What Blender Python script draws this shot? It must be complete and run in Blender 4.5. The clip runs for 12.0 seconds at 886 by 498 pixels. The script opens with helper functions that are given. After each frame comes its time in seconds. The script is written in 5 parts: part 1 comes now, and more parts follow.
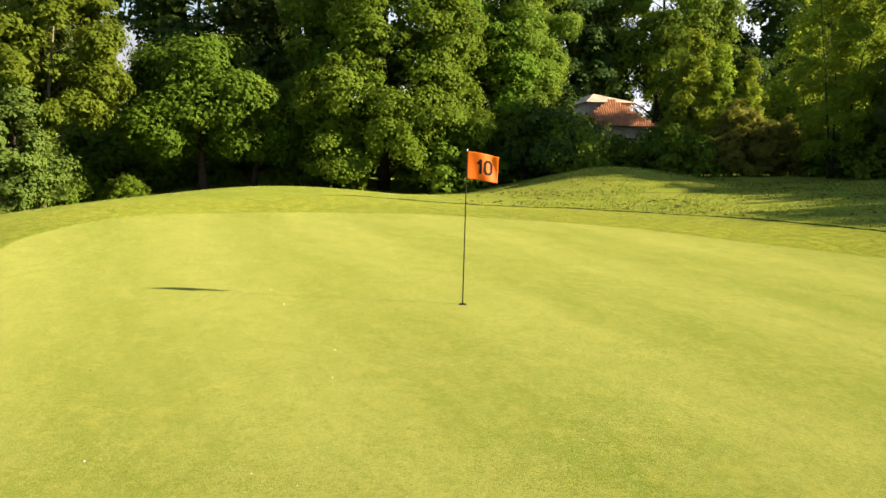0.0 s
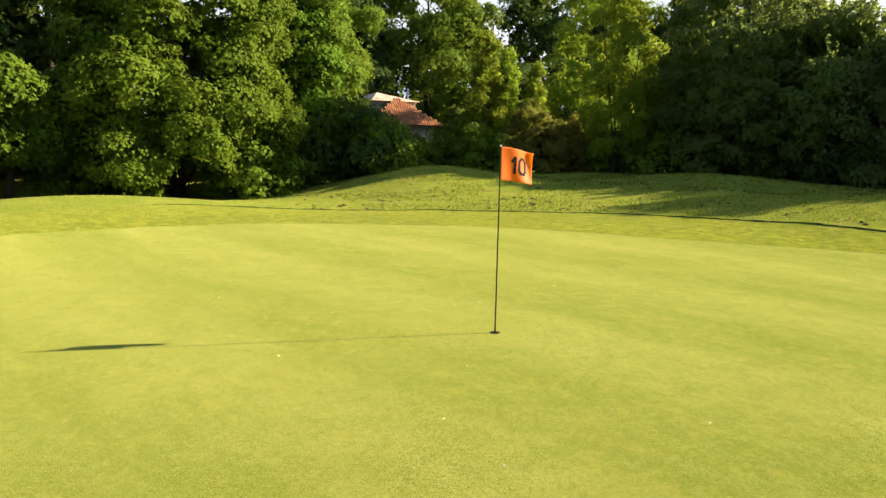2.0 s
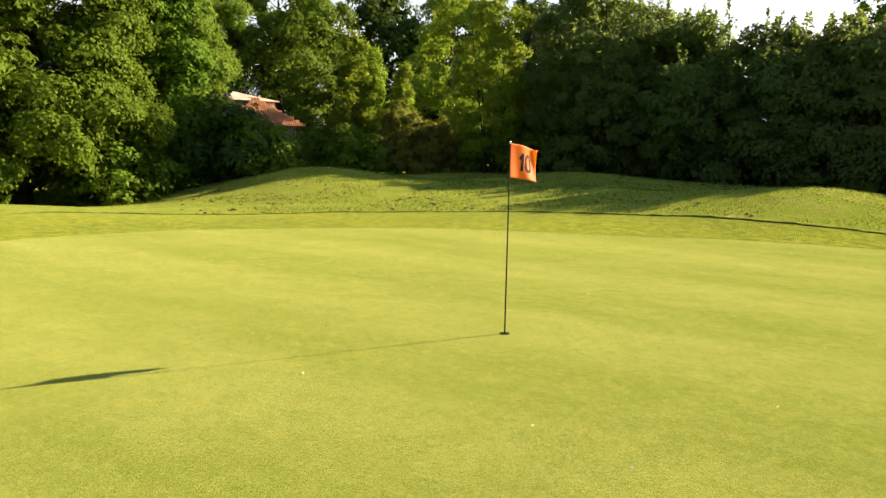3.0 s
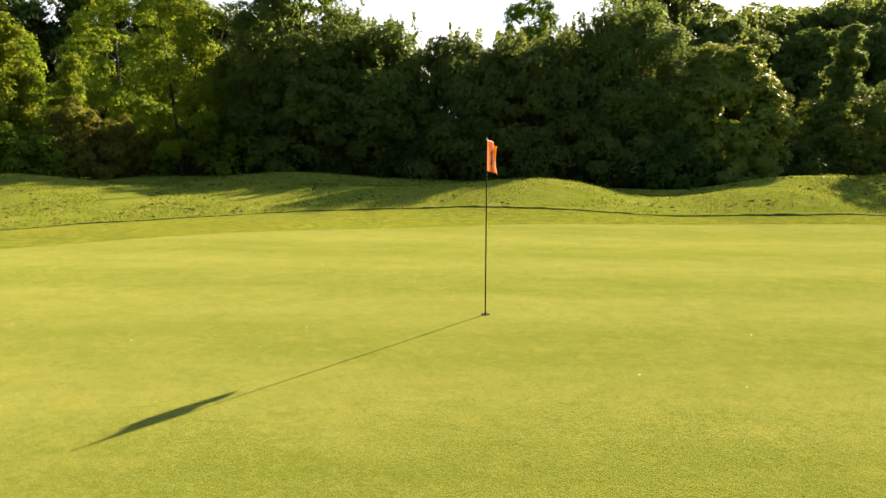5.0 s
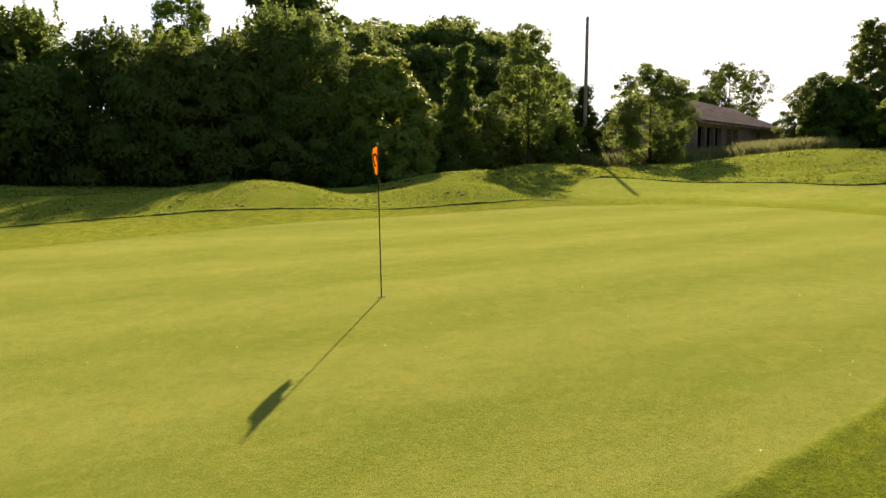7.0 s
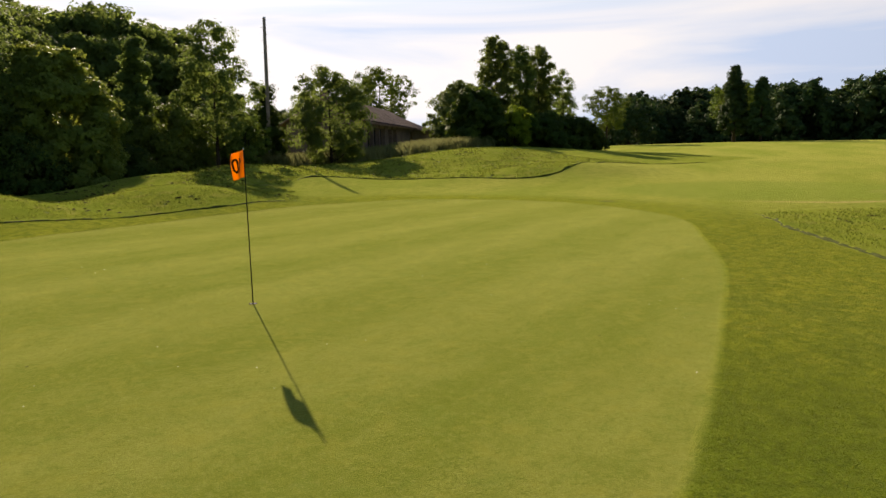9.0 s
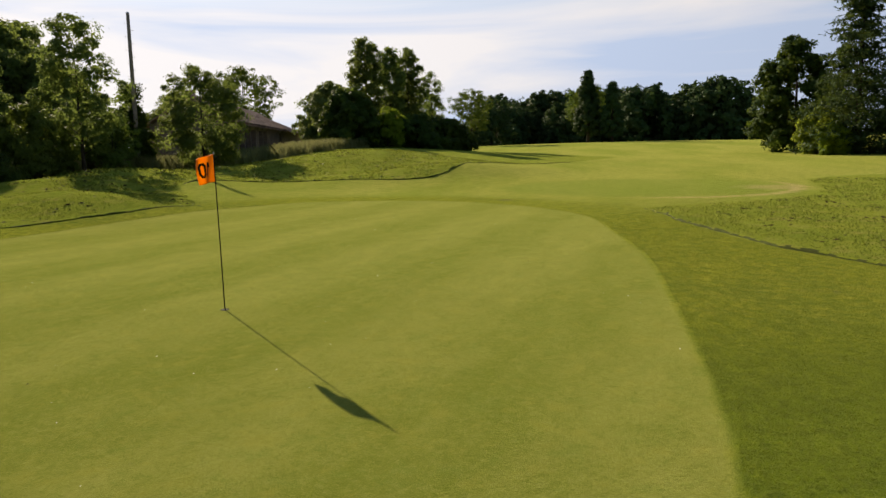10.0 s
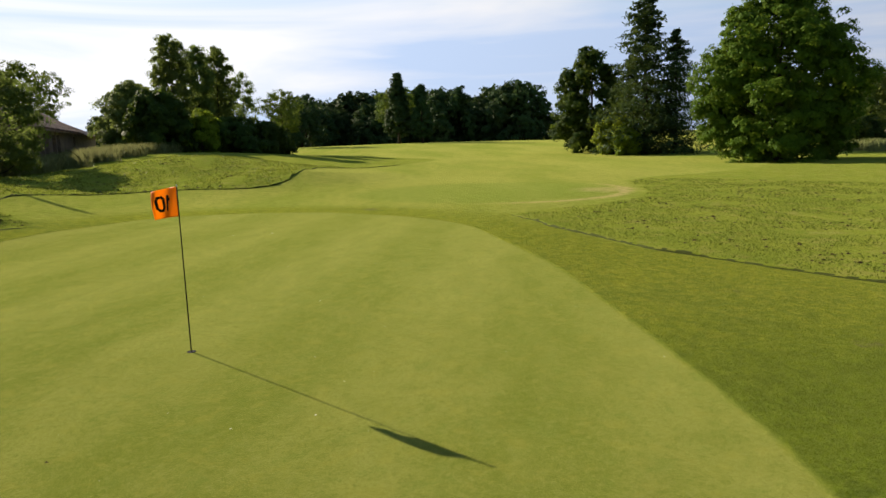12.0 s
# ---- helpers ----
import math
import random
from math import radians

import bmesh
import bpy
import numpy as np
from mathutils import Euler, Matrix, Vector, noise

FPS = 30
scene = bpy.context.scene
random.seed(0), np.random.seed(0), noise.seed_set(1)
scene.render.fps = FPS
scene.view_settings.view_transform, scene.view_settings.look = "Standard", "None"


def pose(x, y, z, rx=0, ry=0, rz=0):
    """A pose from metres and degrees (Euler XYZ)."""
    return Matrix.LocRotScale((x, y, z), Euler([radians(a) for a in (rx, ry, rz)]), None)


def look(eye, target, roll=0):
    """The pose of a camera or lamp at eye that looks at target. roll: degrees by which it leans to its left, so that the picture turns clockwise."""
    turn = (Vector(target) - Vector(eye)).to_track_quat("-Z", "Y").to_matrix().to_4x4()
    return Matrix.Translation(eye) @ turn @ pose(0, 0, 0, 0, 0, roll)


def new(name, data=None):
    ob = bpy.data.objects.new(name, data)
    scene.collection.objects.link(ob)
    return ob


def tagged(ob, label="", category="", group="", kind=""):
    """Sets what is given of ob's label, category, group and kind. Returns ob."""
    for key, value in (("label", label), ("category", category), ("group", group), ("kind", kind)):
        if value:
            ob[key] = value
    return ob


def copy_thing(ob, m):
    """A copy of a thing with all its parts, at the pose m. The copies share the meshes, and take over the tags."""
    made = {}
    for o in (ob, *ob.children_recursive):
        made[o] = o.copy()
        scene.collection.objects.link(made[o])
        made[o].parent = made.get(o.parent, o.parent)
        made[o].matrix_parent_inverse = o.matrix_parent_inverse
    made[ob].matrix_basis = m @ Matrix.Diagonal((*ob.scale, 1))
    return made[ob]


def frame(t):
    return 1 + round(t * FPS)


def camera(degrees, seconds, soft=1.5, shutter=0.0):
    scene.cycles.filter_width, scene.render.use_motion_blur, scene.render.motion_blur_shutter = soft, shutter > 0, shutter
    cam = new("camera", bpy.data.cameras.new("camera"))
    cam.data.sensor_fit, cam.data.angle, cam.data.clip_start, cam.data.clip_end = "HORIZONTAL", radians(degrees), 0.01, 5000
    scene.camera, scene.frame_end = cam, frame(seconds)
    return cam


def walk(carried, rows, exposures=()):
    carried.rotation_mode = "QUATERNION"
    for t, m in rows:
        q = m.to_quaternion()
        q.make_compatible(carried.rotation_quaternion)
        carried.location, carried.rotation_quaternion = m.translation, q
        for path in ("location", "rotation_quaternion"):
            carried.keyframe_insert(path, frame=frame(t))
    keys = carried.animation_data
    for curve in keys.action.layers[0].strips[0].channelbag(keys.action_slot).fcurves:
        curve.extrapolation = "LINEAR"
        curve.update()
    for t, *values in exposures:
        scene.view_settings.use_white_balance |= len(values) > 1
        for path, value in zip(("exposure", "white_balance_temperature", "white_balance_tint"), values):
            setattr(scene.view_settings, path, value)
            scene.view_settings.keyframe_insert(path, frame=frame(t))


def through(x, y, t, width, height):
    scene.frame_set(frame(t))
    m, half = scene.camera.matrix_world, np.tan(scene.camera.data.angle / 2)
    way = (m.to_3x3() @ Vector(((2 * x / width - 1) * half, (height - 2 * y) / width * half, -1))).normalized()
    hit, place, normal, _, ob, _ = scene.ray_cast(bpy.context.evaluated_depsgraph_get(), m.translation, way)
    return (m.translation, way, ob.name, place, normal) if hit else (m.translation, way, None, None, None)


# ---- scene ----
cam = camera(63.6, 12.0)
PATH = [
    (0, (9.666, -0.188, 2.244), (7.689, -0.209, 1.942), 1.5),
    (0.5, (8.994, -0.907, 2.161), (7.02, -0.784, 1.865), 1.4),
    (1, (8.391, -1.699, 2.132), (6.435, -1.402, 1.839), 1.4),
    (1.5, (7.782, -2.506, 2.091), (5.863, -2.023, 1.804), 1.3),
    (2, (7.257, -3.27, 2.091), (5.395, -2.598, 1.807), 1.2),
    (2.5, (6.685, -3.995, 2.022), (4.903, -3.129, 1.747), 1.2),
    (3, (6.178, -4.784, 2.006), (4.508, -3.717, 1.735), 1.0),
    (3.2, (5.946, -5.025, 1.959), (4.326, -3.881, 1.693), 1.1),
    (4.8, (3.895, -7.409, 1.901), (2.857, -5.719, 1.643), 0.2),
    (5, (3.623, -7.724, 1.912), (2.674, -5.983, 1.654), 0.1),
    (5.5, (2.877, -8.404, 1.929), (2.164, -6.554, 1.671), -0.0),
    (6, (2.078, -8.965, 1.921), (1.618, -7.036, 1.664), -0.3),
    (6.5, (1.286, -9.434, 1.925), (1.088, -7.46, 1.667), -0.6),
    (7, (0.52, -9.774, 1.952), (0.59, -7.793, 1.69), -0.9),
    (7.5, (-0.222, -9.94, 1.964), (0.112, -7.987, 1.697), -1.1),
    (7.7, (-0.513, -9.966, 1.967), (-0.077, -8.033, 1.698), -1.3),
    (9.3, (-2.923, -9.565, 2.114), (-1.848, -7.903, 1.828), -1.4),
    (9.5, (-3.22, -9.47, 2.129), (-2.084, -7.85, 1.842), -1.5),
    (10, (-3.913, -9.179, 2.152), (-2.627, -7.675, 1.861), -1.6),
    (10.5, (-4.596, -8.863, 2.183), (-3.173, -7.489, 1.888), -1.6),
    (11, (-5.198, -8.524, 2.206), (-3.654, -7.288, 1.905), -1.7),
    (11.5, (-5.628, -8.168, 2.236), (-3.994, -7.057, 1.93), -1.8),
    (11.8, (-5.675, -7.836, 2.332), (-4.03, -6.741, 2.027), -1.6),
    (12, (-5.498, -7.611, 2.591), (-3.858, -6.508, 2.283), -1.9),
]
walk(cam, [(t, look(eye, target, roll)) for t, eye, target, roll in PATH],
     exposures=[(0, 1.87, 6700, 12), (3, 1.94, 6800, 13), (5.5, 1.82, 7200, 14), (7.5, 1.36, 7100, 14), (9.5, 0.82, 6900, 12), (10.5, 0.78, 6700, 11), (12, 0.98, 6400, 9)])

# ---------------------------------------------------------------- light
SUN_AZ, SUN_EL = 81.0, 23.8          # degrees: azimuth from +x towards +y, elevation
to_sun = Vector((math.cos(radians(SUN_AZ)) * math.cos(radians(SUN_EL)), math.sin(radians(SUN_AZ)) * math.cos(radians(SUN_EL)), math.sin(radians(SUN_EL))))

world = bpy.data.worlds.new("sky")
scene.world = world
world.use_nodes = True
wn, wl = world.node_tree.nodes, world.node_tree.links
wn.clear()
w_out = wn.new("ShaderNodeOutputWorld")
w_bg = wn.new("ShaderNodeBackground")
w_bg.inputs["Strength"].default_value = 0.031
w_sky = wn.new("ShaderNodeTexSky")
w_sky.sky_type = "NISHITA"
w_sky.sun_disc = False
w_sky.sun_elevation = radians(SUN_EL)
w_sky.sun_rotation = radians(90 - SUN_AZ)
w_sky.air_density, w_sky.dust_density, w_sky.ozone_density = 1.0, 0.4, 1.2
# thin streaky cirrus, stretched along one way
w_co = wn.new("ShaderNodeTexCoord")
w_map = wn.new("ShaderNodeMapping")
w_map.inputs["Rotation"].default_value = (0.0, 0.12, radians(35))
w_map.inputs["Scale"].default_value = (1.6, 0.9, 9.0)
w_noise = wn.new("ShaderNodeTexNoise")
w_noise.inputs["Scale"].default_value = 1.25
w_noise.inputs["Detail"].default_value = 7.0
w_noise.inputs["Distortion"].default_value = 0.7
w_ramp = wn.new("ShaderNodeValToRGB")
w_ramp.color_ramp.elements[0].position, w_ramp.color_ramp.elements[1].position = 0.14, 0.62
w_ramp.color_ramp.elements[0].color = (0.5, 0.5, 0.5, 1)
w_ramp.color_ramp.elements[1].color = (1.0, 1.0, 1.0, 1)
w_mix = wn.new("ShaderNodeMix")
w_mix.data_type = "RGBA"
w_tone = wn.new("ShaderNodeValToRGB")
w_tone.color_ramp.elements[0].position, w_tone.color_ramp.elements[1].position = 0.40, 0.60
w_tone.color_ramp.elements[0].color = (0.60, 0.73, 0.98, 1)
w_tone.color_ramp.elements[1].color = (0.98, 0.97, 1.0, 1)
w_gain = wn.new("ShaderNodeVectorMath")
w_gain.operation = "SCALE"
# ice cloud scatters forward: brighter on the sun's side of the sky
w_dot = wn.new("ShaderNodeVectorMath")
w_dot.operation = "DOT_PRODUCT"
w_dot.inputs[1].default_value = to_sun
w_half = wn.new("ShaderNodeMath")
w_half.operation, w_half.use_clamp = "MULTIPLY_ADD", True
w_half.inputs[1].default_value, w_half.inputs[2].default_value = 0.5, 0.5
w_bend = wn.new("ShaderNodeMath")
w_bend.operation = "POWER"
w_bend.inputs[1].default_value = 1.5
w_side = wn.new("ShaderNodeMath")
w_side.operation = "MULTIPLY_ADD"
w_side.inputs[1].default_value, w_side.inputs[2].default_value = 13.8, 5.2
wl.new(w_co.outputs["Generated"], w_dot.inputs[0])
wl.new(w_dot.outputs["Value"], w_half.inputs[0])
wl.new(w_half.outputs[0], w_bend.inputs[0])
wl.new(w_bend.outputs[0], w_side.inputs[0])
wl.new(w_side.outputs[0], w_gain.inputs["Scale"])
wl.new(w_noise.outputs["Fac"], w_tone.inputs["Fac"])
wl.new(w_tone.outputs["Color"], w_gain.inputs[0])
wl.new(w_gain.outputs[0], w_mix.inputs[7])
wl.new(w_co.outputs["Generated"], w_map.inputs["Vector"])
wl.new(w_map.outputs["Vector"], w_noise.inputs["Vector"])
wl.new(w_noise.outputs["Fac"], w_ramp.inputs["Fac"])
# a thin layer shows denser the lower one looks through it
w_sep = wn.new("ShaderNodeSeparateXYZ")
w_up = wn.new("ShaderNodeMath")
w_up.operation, w_up.use_clamp = "MAXIMUM", False
w_up.inputs[1].default_value = 0.02
w_div = wn.new("ShaderNodeMath")
w_div.operation = "DIVIDE"
w_div.inputs[0].default_value = 0.031
w_thick = wn.new("ShaderNodeMath")
w_thick.operation = "MULTIPLY"
w_thin = wn.new("ShaderNodeMath")
w_thin.operation = "MULTIPLY_ADD"
w_thin.inputs[1].default_value, w_thin.inputs[2].default_value = 0.75, 0.35
w_amount = wn.new("ShaderNodeMath")
w_amount.operation, w_amount.use_clamp = "MULTIPLY", True
wl.new(w_co.outputs["Generated"], w_sep.inputs[0])
wl.new(w_sep.outputs[2], w_up.inputs[0])
w_square = wn.new("ShaderNodeMath")
w_square.operation = "POWER"
w_square.inputs[1].default_value = 2.0
wl.new(w_up.outputs[0], w_square.inputs[0])
wl.new(w_square.outputs[0], w_div.inputs[1])
wl.new(w_bend.outputs[0], w_thin.inputs[0])
wl.new(w_div.outputs[0], w_thick.inputs[0])
wl.new(w_thin.outputs[0], w_thick.inputs[1])
wl.new(w_thick.outputs[0], w_amount.inputs[0])
wl.new(w_ramp.outputs["Color"], w_amount.inputs[1])
wl.new(w_amount.outputs[0], w_mix.inputs[0])
w_high = wn.new("ShaderNodeVectorMath")
w_high.operation = "SCALE"
w_high.inputs["Scale"].default_value = 2.1
wl.new(w_sky.outputs["Color"], w_high.inputs[0])
wl.new(w_high.outputs[0], w_mix.inputs[6])
wl.new(w_mix.outputs[2], w_bg.inputs["Color"])
wl.new(w_bg.outputs["Background"], w_out.inputs["Surface"])

sun = new("sun", bpy.data.lights.new("sun", "SUN"))
sun.data.energy, sun.data.angle, sun.data.color = 5.0, radians(0.55), (1.0, 0.865, 0.64)
sun.matrix_world = look(to_sun * 60, (0, 0, 0))


# ---------------------------------------------------------------- materials
def shader(name):
    m = bpy.data.materials.new(name)
    m.use_nodes = True
    n, l = m.node_tree.nodes, m.node_tree.links
    return m, n, l, n["Principled BSDF"]


def noise_node(n, l, scale, detail=4.0, rough=0.55, vector=None):
    t = n.new("ShaderNodeTexNoise")
    t.inputs["Scale"].default_value, t.inputs["Detail"].default_value, t.inputs["Roughness"].default_value = scale, detail, rough
    if vector is not None:
        l.new(vector, t.inputs["Vector"])
    return t.outputs["Fac"]


def maths(n, l, op, a, b=None, c=None, clamp=False):
    t = n.new("ShaderNodeMath")
    t.operation, t.use_clamp = op, clamp
    for slot, v in zip(t.inputs, (a, b, c)):
        if v is None:
            continue
        if isinstance(v, (int, float)):
            slot.default_value = v
        else:
            l.new(v, slot)
    return t.outputs[0]


def blend(n, l, fac, a, b, mode="MIX"):
    t = n.new("ShaderNodeMix")
    t.data_type, t.blend_type = "RGBA", mode
    for slot, v in ((t.inputs[0], fac), (t.inputs[6], a), (t.inputs[7], b)):
        if isinstance(v, (int, float)):
            slot.default_value = v
        elif isinstance(v, tuple):
            slot.default_value = (*v, 1)
        else:
            l.new(v, slot)
    return t.outputs[2]


def spread(n, l, fac, lo, hi):
    """Stretches lo..hi to 0..1."""
    t = n.new("ShaderNodeMapRange")
    t.interpolation_type = "SMOOTHSTEP"
    t.inputs["From Min"].default_value, t.inputs["From Max"].default_value = lo, hi
    l.new(fac, t.inputs["Value"])
    return t.outputs["Result"]


def plain(name, colour, rough=0.8, metal=0.0, vary=0.25, scale=6.0, bump=0.2, bump_scale=40.0, fine=None):
    m, n, l, p = shader(name)
    co = n.new("ShaderNodeTexCoord").outputs["Object"]
    a = noise_node(n, l, scale, 5, 0.6, co)
    b = noise_node(n, l, bump_scale, 4, 0.6, co)
    dark = tuple(c * (1 - vary) for c in colour)
    light = tuple(min(1, c * (1 + vary)) for c in colour)
    c = blend(n, l, spread(n, l, a, 0.3, 0.7), dark, light)
    c = blend(n, l, spread(n, l, b, 0.35, 0.75), c, fine or tuple(x * 0.75 for x in colour))
    l.new(c, p.inputs["Base Color"])
    p.inputs["Roughness"].default_value, p.inputs["Metallic"].default_value = rough, metal
    p.inputs["Specular IOR Level"].default_value = 0.5 if rough < 0.6 else 0.1
    bn = n.new("ShaderNodeBump")
    bn.inputs["Strength"].default_value, bn.inputs["Distance"].default_value = bump, 0.02
    l.new(b, bn.inputs["Height"])
    l.new(bn.outputs["Normal"], p.inputs["Normal"])
    return m


def leaf_material(name, colour, vary=0.16, through=0.45, gloss=0.6, yellow=(0.20, 0.26, 0.03)):
    """Leaves let some of the light through; every leaf has a tone of its own."""
    m, n, l, p = shader(name)
    geo = n.new("ShaderNodeNewGeometry").outputs["Random Per Island"]
    ob = n.new("ShaderNodeObjectInfo").outputs["Random"]
    co = n.new("ShaderNodeTexCoord").outputs["Object"]
    patch = noise_node(n, l, 0.7, 3, 0.6, co)
    dark = tuple(c * (1 - vary) for c in colour)
    light = tuple(c * (1 + vary) for c in colour)
    c = blend(n, l, geo, dark, light)
    c = blend(n, l, maths(n, l, "MULTIPLY", spread(n, l, patch, 0.45, 0.75), 0.25), c, yellow)
    tone = n.new("ShaderNodeHueSaturation")
    l.new(maths(n, l, "MULTIPLY_ADD", ob, 0.03, 0.485), tone.inputs["Hue"])
    l.new(maths(n, l, "MULTIPLY_ADD", ob, 0.3, 0.85), tone.inputs["Value"])
    l.new(c, tone.inputs["Color"])
    l.new(tone.outputs["Color"], p.inputs["Base Color"])
    p.inputs["Roughness"].default_value = gloss
    p.inputs["Specular IOR Level"].default_value = 0.04
    t = n.new("ShaderNodeBsdfTranslucent")
    warm = blend(n, l, 0.5, tone.outputs["Color"], yellow)
    l.new(warm, t.inputs["Color"])
    mix = n.new("ShaderNodeMixShader")
    mix.inputs[0].default_value = through
    l.new(p.outputs[0], mix.inputs[1])
    l.new(t.outputs[0], mix.inputs[2])
    l.new(mix.outputs[0], n["Material Output"].inputs["Surface"])
    return m


LEAF_MAPLE = leaf_material("maple_leaves", (0.068, 0.126, 0.011), through=0.32)
LEAF_OAK = leaf_material("oak_leaves", (0.090, 0.150, 0.012), through=0.36)
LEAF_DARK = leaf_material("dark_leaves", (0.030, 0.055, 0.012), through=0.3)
LEAF_LIGHT = leaf_material("young_leaves", (0.175, 0.250, 0.020), through=0.56, yellow=(0.28, 0.33, 0.03))
LEAF_LOCUST = leaf_material("locust_leaves", (0.098, 0.150, 0.014), through=0.42, yellow=(0.24, 0.28, 0.03))
LEAF_FIELD = leaf_material("field_tree_leaves", (0.125, 0.170, 0.045), through=0.5, yellow=(0.22, 0.25, 0.06))
LEAF_OLIVE = leaf_material("grey_green_leaves", (0.088, 0.126, 0.024), through=0.35)
LEAF_SHRUB = leaf_material("shrub_leaves", (0.108, 0.160, 0.044), through=0.62, yellow=(0.22, 0.26, 0.045))
LEAF_FAR = leaf_material("far_wood_leaves", (0.036, 0.066, 0.022), through=0.25, yellow=(0.08, 0.11, 0.03))
LEAF_BROWN = leaf_material("russet_leaves", (0.175, 0.155, 0.030), through=0.5)
LEAF_LAUREL = leaf_material("laurel_leaves", (0.150, 0.215, 0.045), through=0.48, gloss=0.5, yellow=(0.36, 0.36, 0.05))
NEEDLE_PINE = leaf_material("pine_needles", (0.135, 0.205, 0.020), through=0.42)
NEEDLE_DARK = leaf_material("spruce_needles", (0.028, 0.052, 0.022), through=0.2)
DRY_GRASS = leaf_material("dry_grass", (0.175, 0.195, 0.070), through=0.4, yellow=(0.27, 0.24, 0.11))
TURF = leaf_material("rough_grass", (0.120, 0.160, 0.020), through=0.4, yellow=(0.24, 0.25, 0.04))
APRON_TURF = leaf_material("apron_grass", (0.120, 0.160, 0.013), through=0.5, yellow=(0.26, 0.28, 0.04))
BARK = plain("bark", (0.045, 0.036, 0.028), 0.9, bump=0.8, bump_scale=14, scale=3)
BARK_PALE = plain("pale_bark", (0.15, 0.13, 0.10), 0.85, bump=0.5, bump_scale=14, scale=3)
SOIL = plain("soil", (0.060, 0.040, 0.014), 0.95, bump=0.9, bump_scale=30, scale=5)
PETAL = plain("dry_petals", (0.72, 0.69, 0.58), 0.9, bump=0.05)
POLE_WOOD = plain("weathered_pole_wood", (0.26, 0.21, 0.165), 0.85, bump=0.5, bump_scale=10)
STICK = plain("dark_fibreglass", (0.014, 0.013, 0.011), 0.8, bump=0.05, vary=0.15)
FERRULE = plain("pale_metal", (0.55, 0.53, 0.48), 0.4, metal=0.6, bump=0.05)
CUP = plain("cup_gloom", (0.012, 0.011, 0.009), 0.8, bump=0.05)
INK = plain("black_print", (0.012, 0.011, 0.010), 0.75, bump=0.05, vary=0.1)
WALL = plain("lime_render", (0.42, 0.38, 0.32), 0.9, bump=0.4, bump_scale=12, scale=0.8)
WALL_DARK = plain("old_barn_wall", (0.19, 0.14, 0.11), 0.9, bump=0.6, bump_scale=6, scale=0.7)
# near-black: the gloom of unlit rooms is put into this colour
DARK_ROOM = plain("room_gloom", (0.03, 0.026, 0.022), 0.95, bump=0.1)
TILE_RED = plain("terracotta_tiles", (0.30, 0.125, 0.058), 0.85, vary=0.35, bump=0.4, bump_scale=8, scale=2.0)
TILE_PALE = plain("bleached_tiles", (0.52, 0.38, 0.28), 0.85, vary=0.3, bump=0.4, bump_scale=8, scale=2.0)
# turf of the cut edges, with the shade of the step put into it
SHADED_TURF = plain("shaded_thatch", (0.060, 0.072, 0.014), 0.95, bump=0.9, bump_scale=30, scale=5)
TILE_OLD = plain("weathered_tiles", (0.26, 0.17, 0.135), 0.9, vary=0.35, bump=0.5, bump_scale=5, scale=0.8)


def flag_cloth():
    m, n, l, p = shader("orange_nylon")
    co = n.new("ShaderNodeTexCoord").outputs["Object"]
    a = noise_node(n, l, 9, 3, 0.5, co)
    c = blend(n, l, a, (0.85, 0.17, 0.008), (0.92, 0.23, 0.012))
    l.new(c, p.inputs["Base Color"])
    p.inputs["Roughness"].default_value = 0.6
    w = n.new("ShaderNodeTexNoise")
    w.inputs["Scale"].default_value = 420
    l.new(co, w.inputs["Vector"])
    bn = n.new("ShaderNodeBump")
    bn.inputs["Strength"].default_value, bn.inputs["Distance"].default_value = 0.25, 0.002
    l.new(w.outputs["Fac"], bn.inputs["Height"])
    l.new(bn.outputs["Normal"], p.inputs["Normal"])
    t = n.new("ShaderNodeBsdfTranslucent")
    t.inputs["Color"].default_value = (1.0, 0.48, 0.03, 1)
    mix = n.new("ShaderNodeMixShader")
    mix.inputs[0].default_value = 0.6
    l.new(p.outputs[0], mix.inputs[1])
    l.new(t.outputs[0], mix.inputs[2])
    l.new(mix.outputs[0], n["Material Output"].inputs["Surface"])
    return m


CLOTH = flag_cloth()

STRIPE_WAY = radians(116)            # heading of the mower on the green


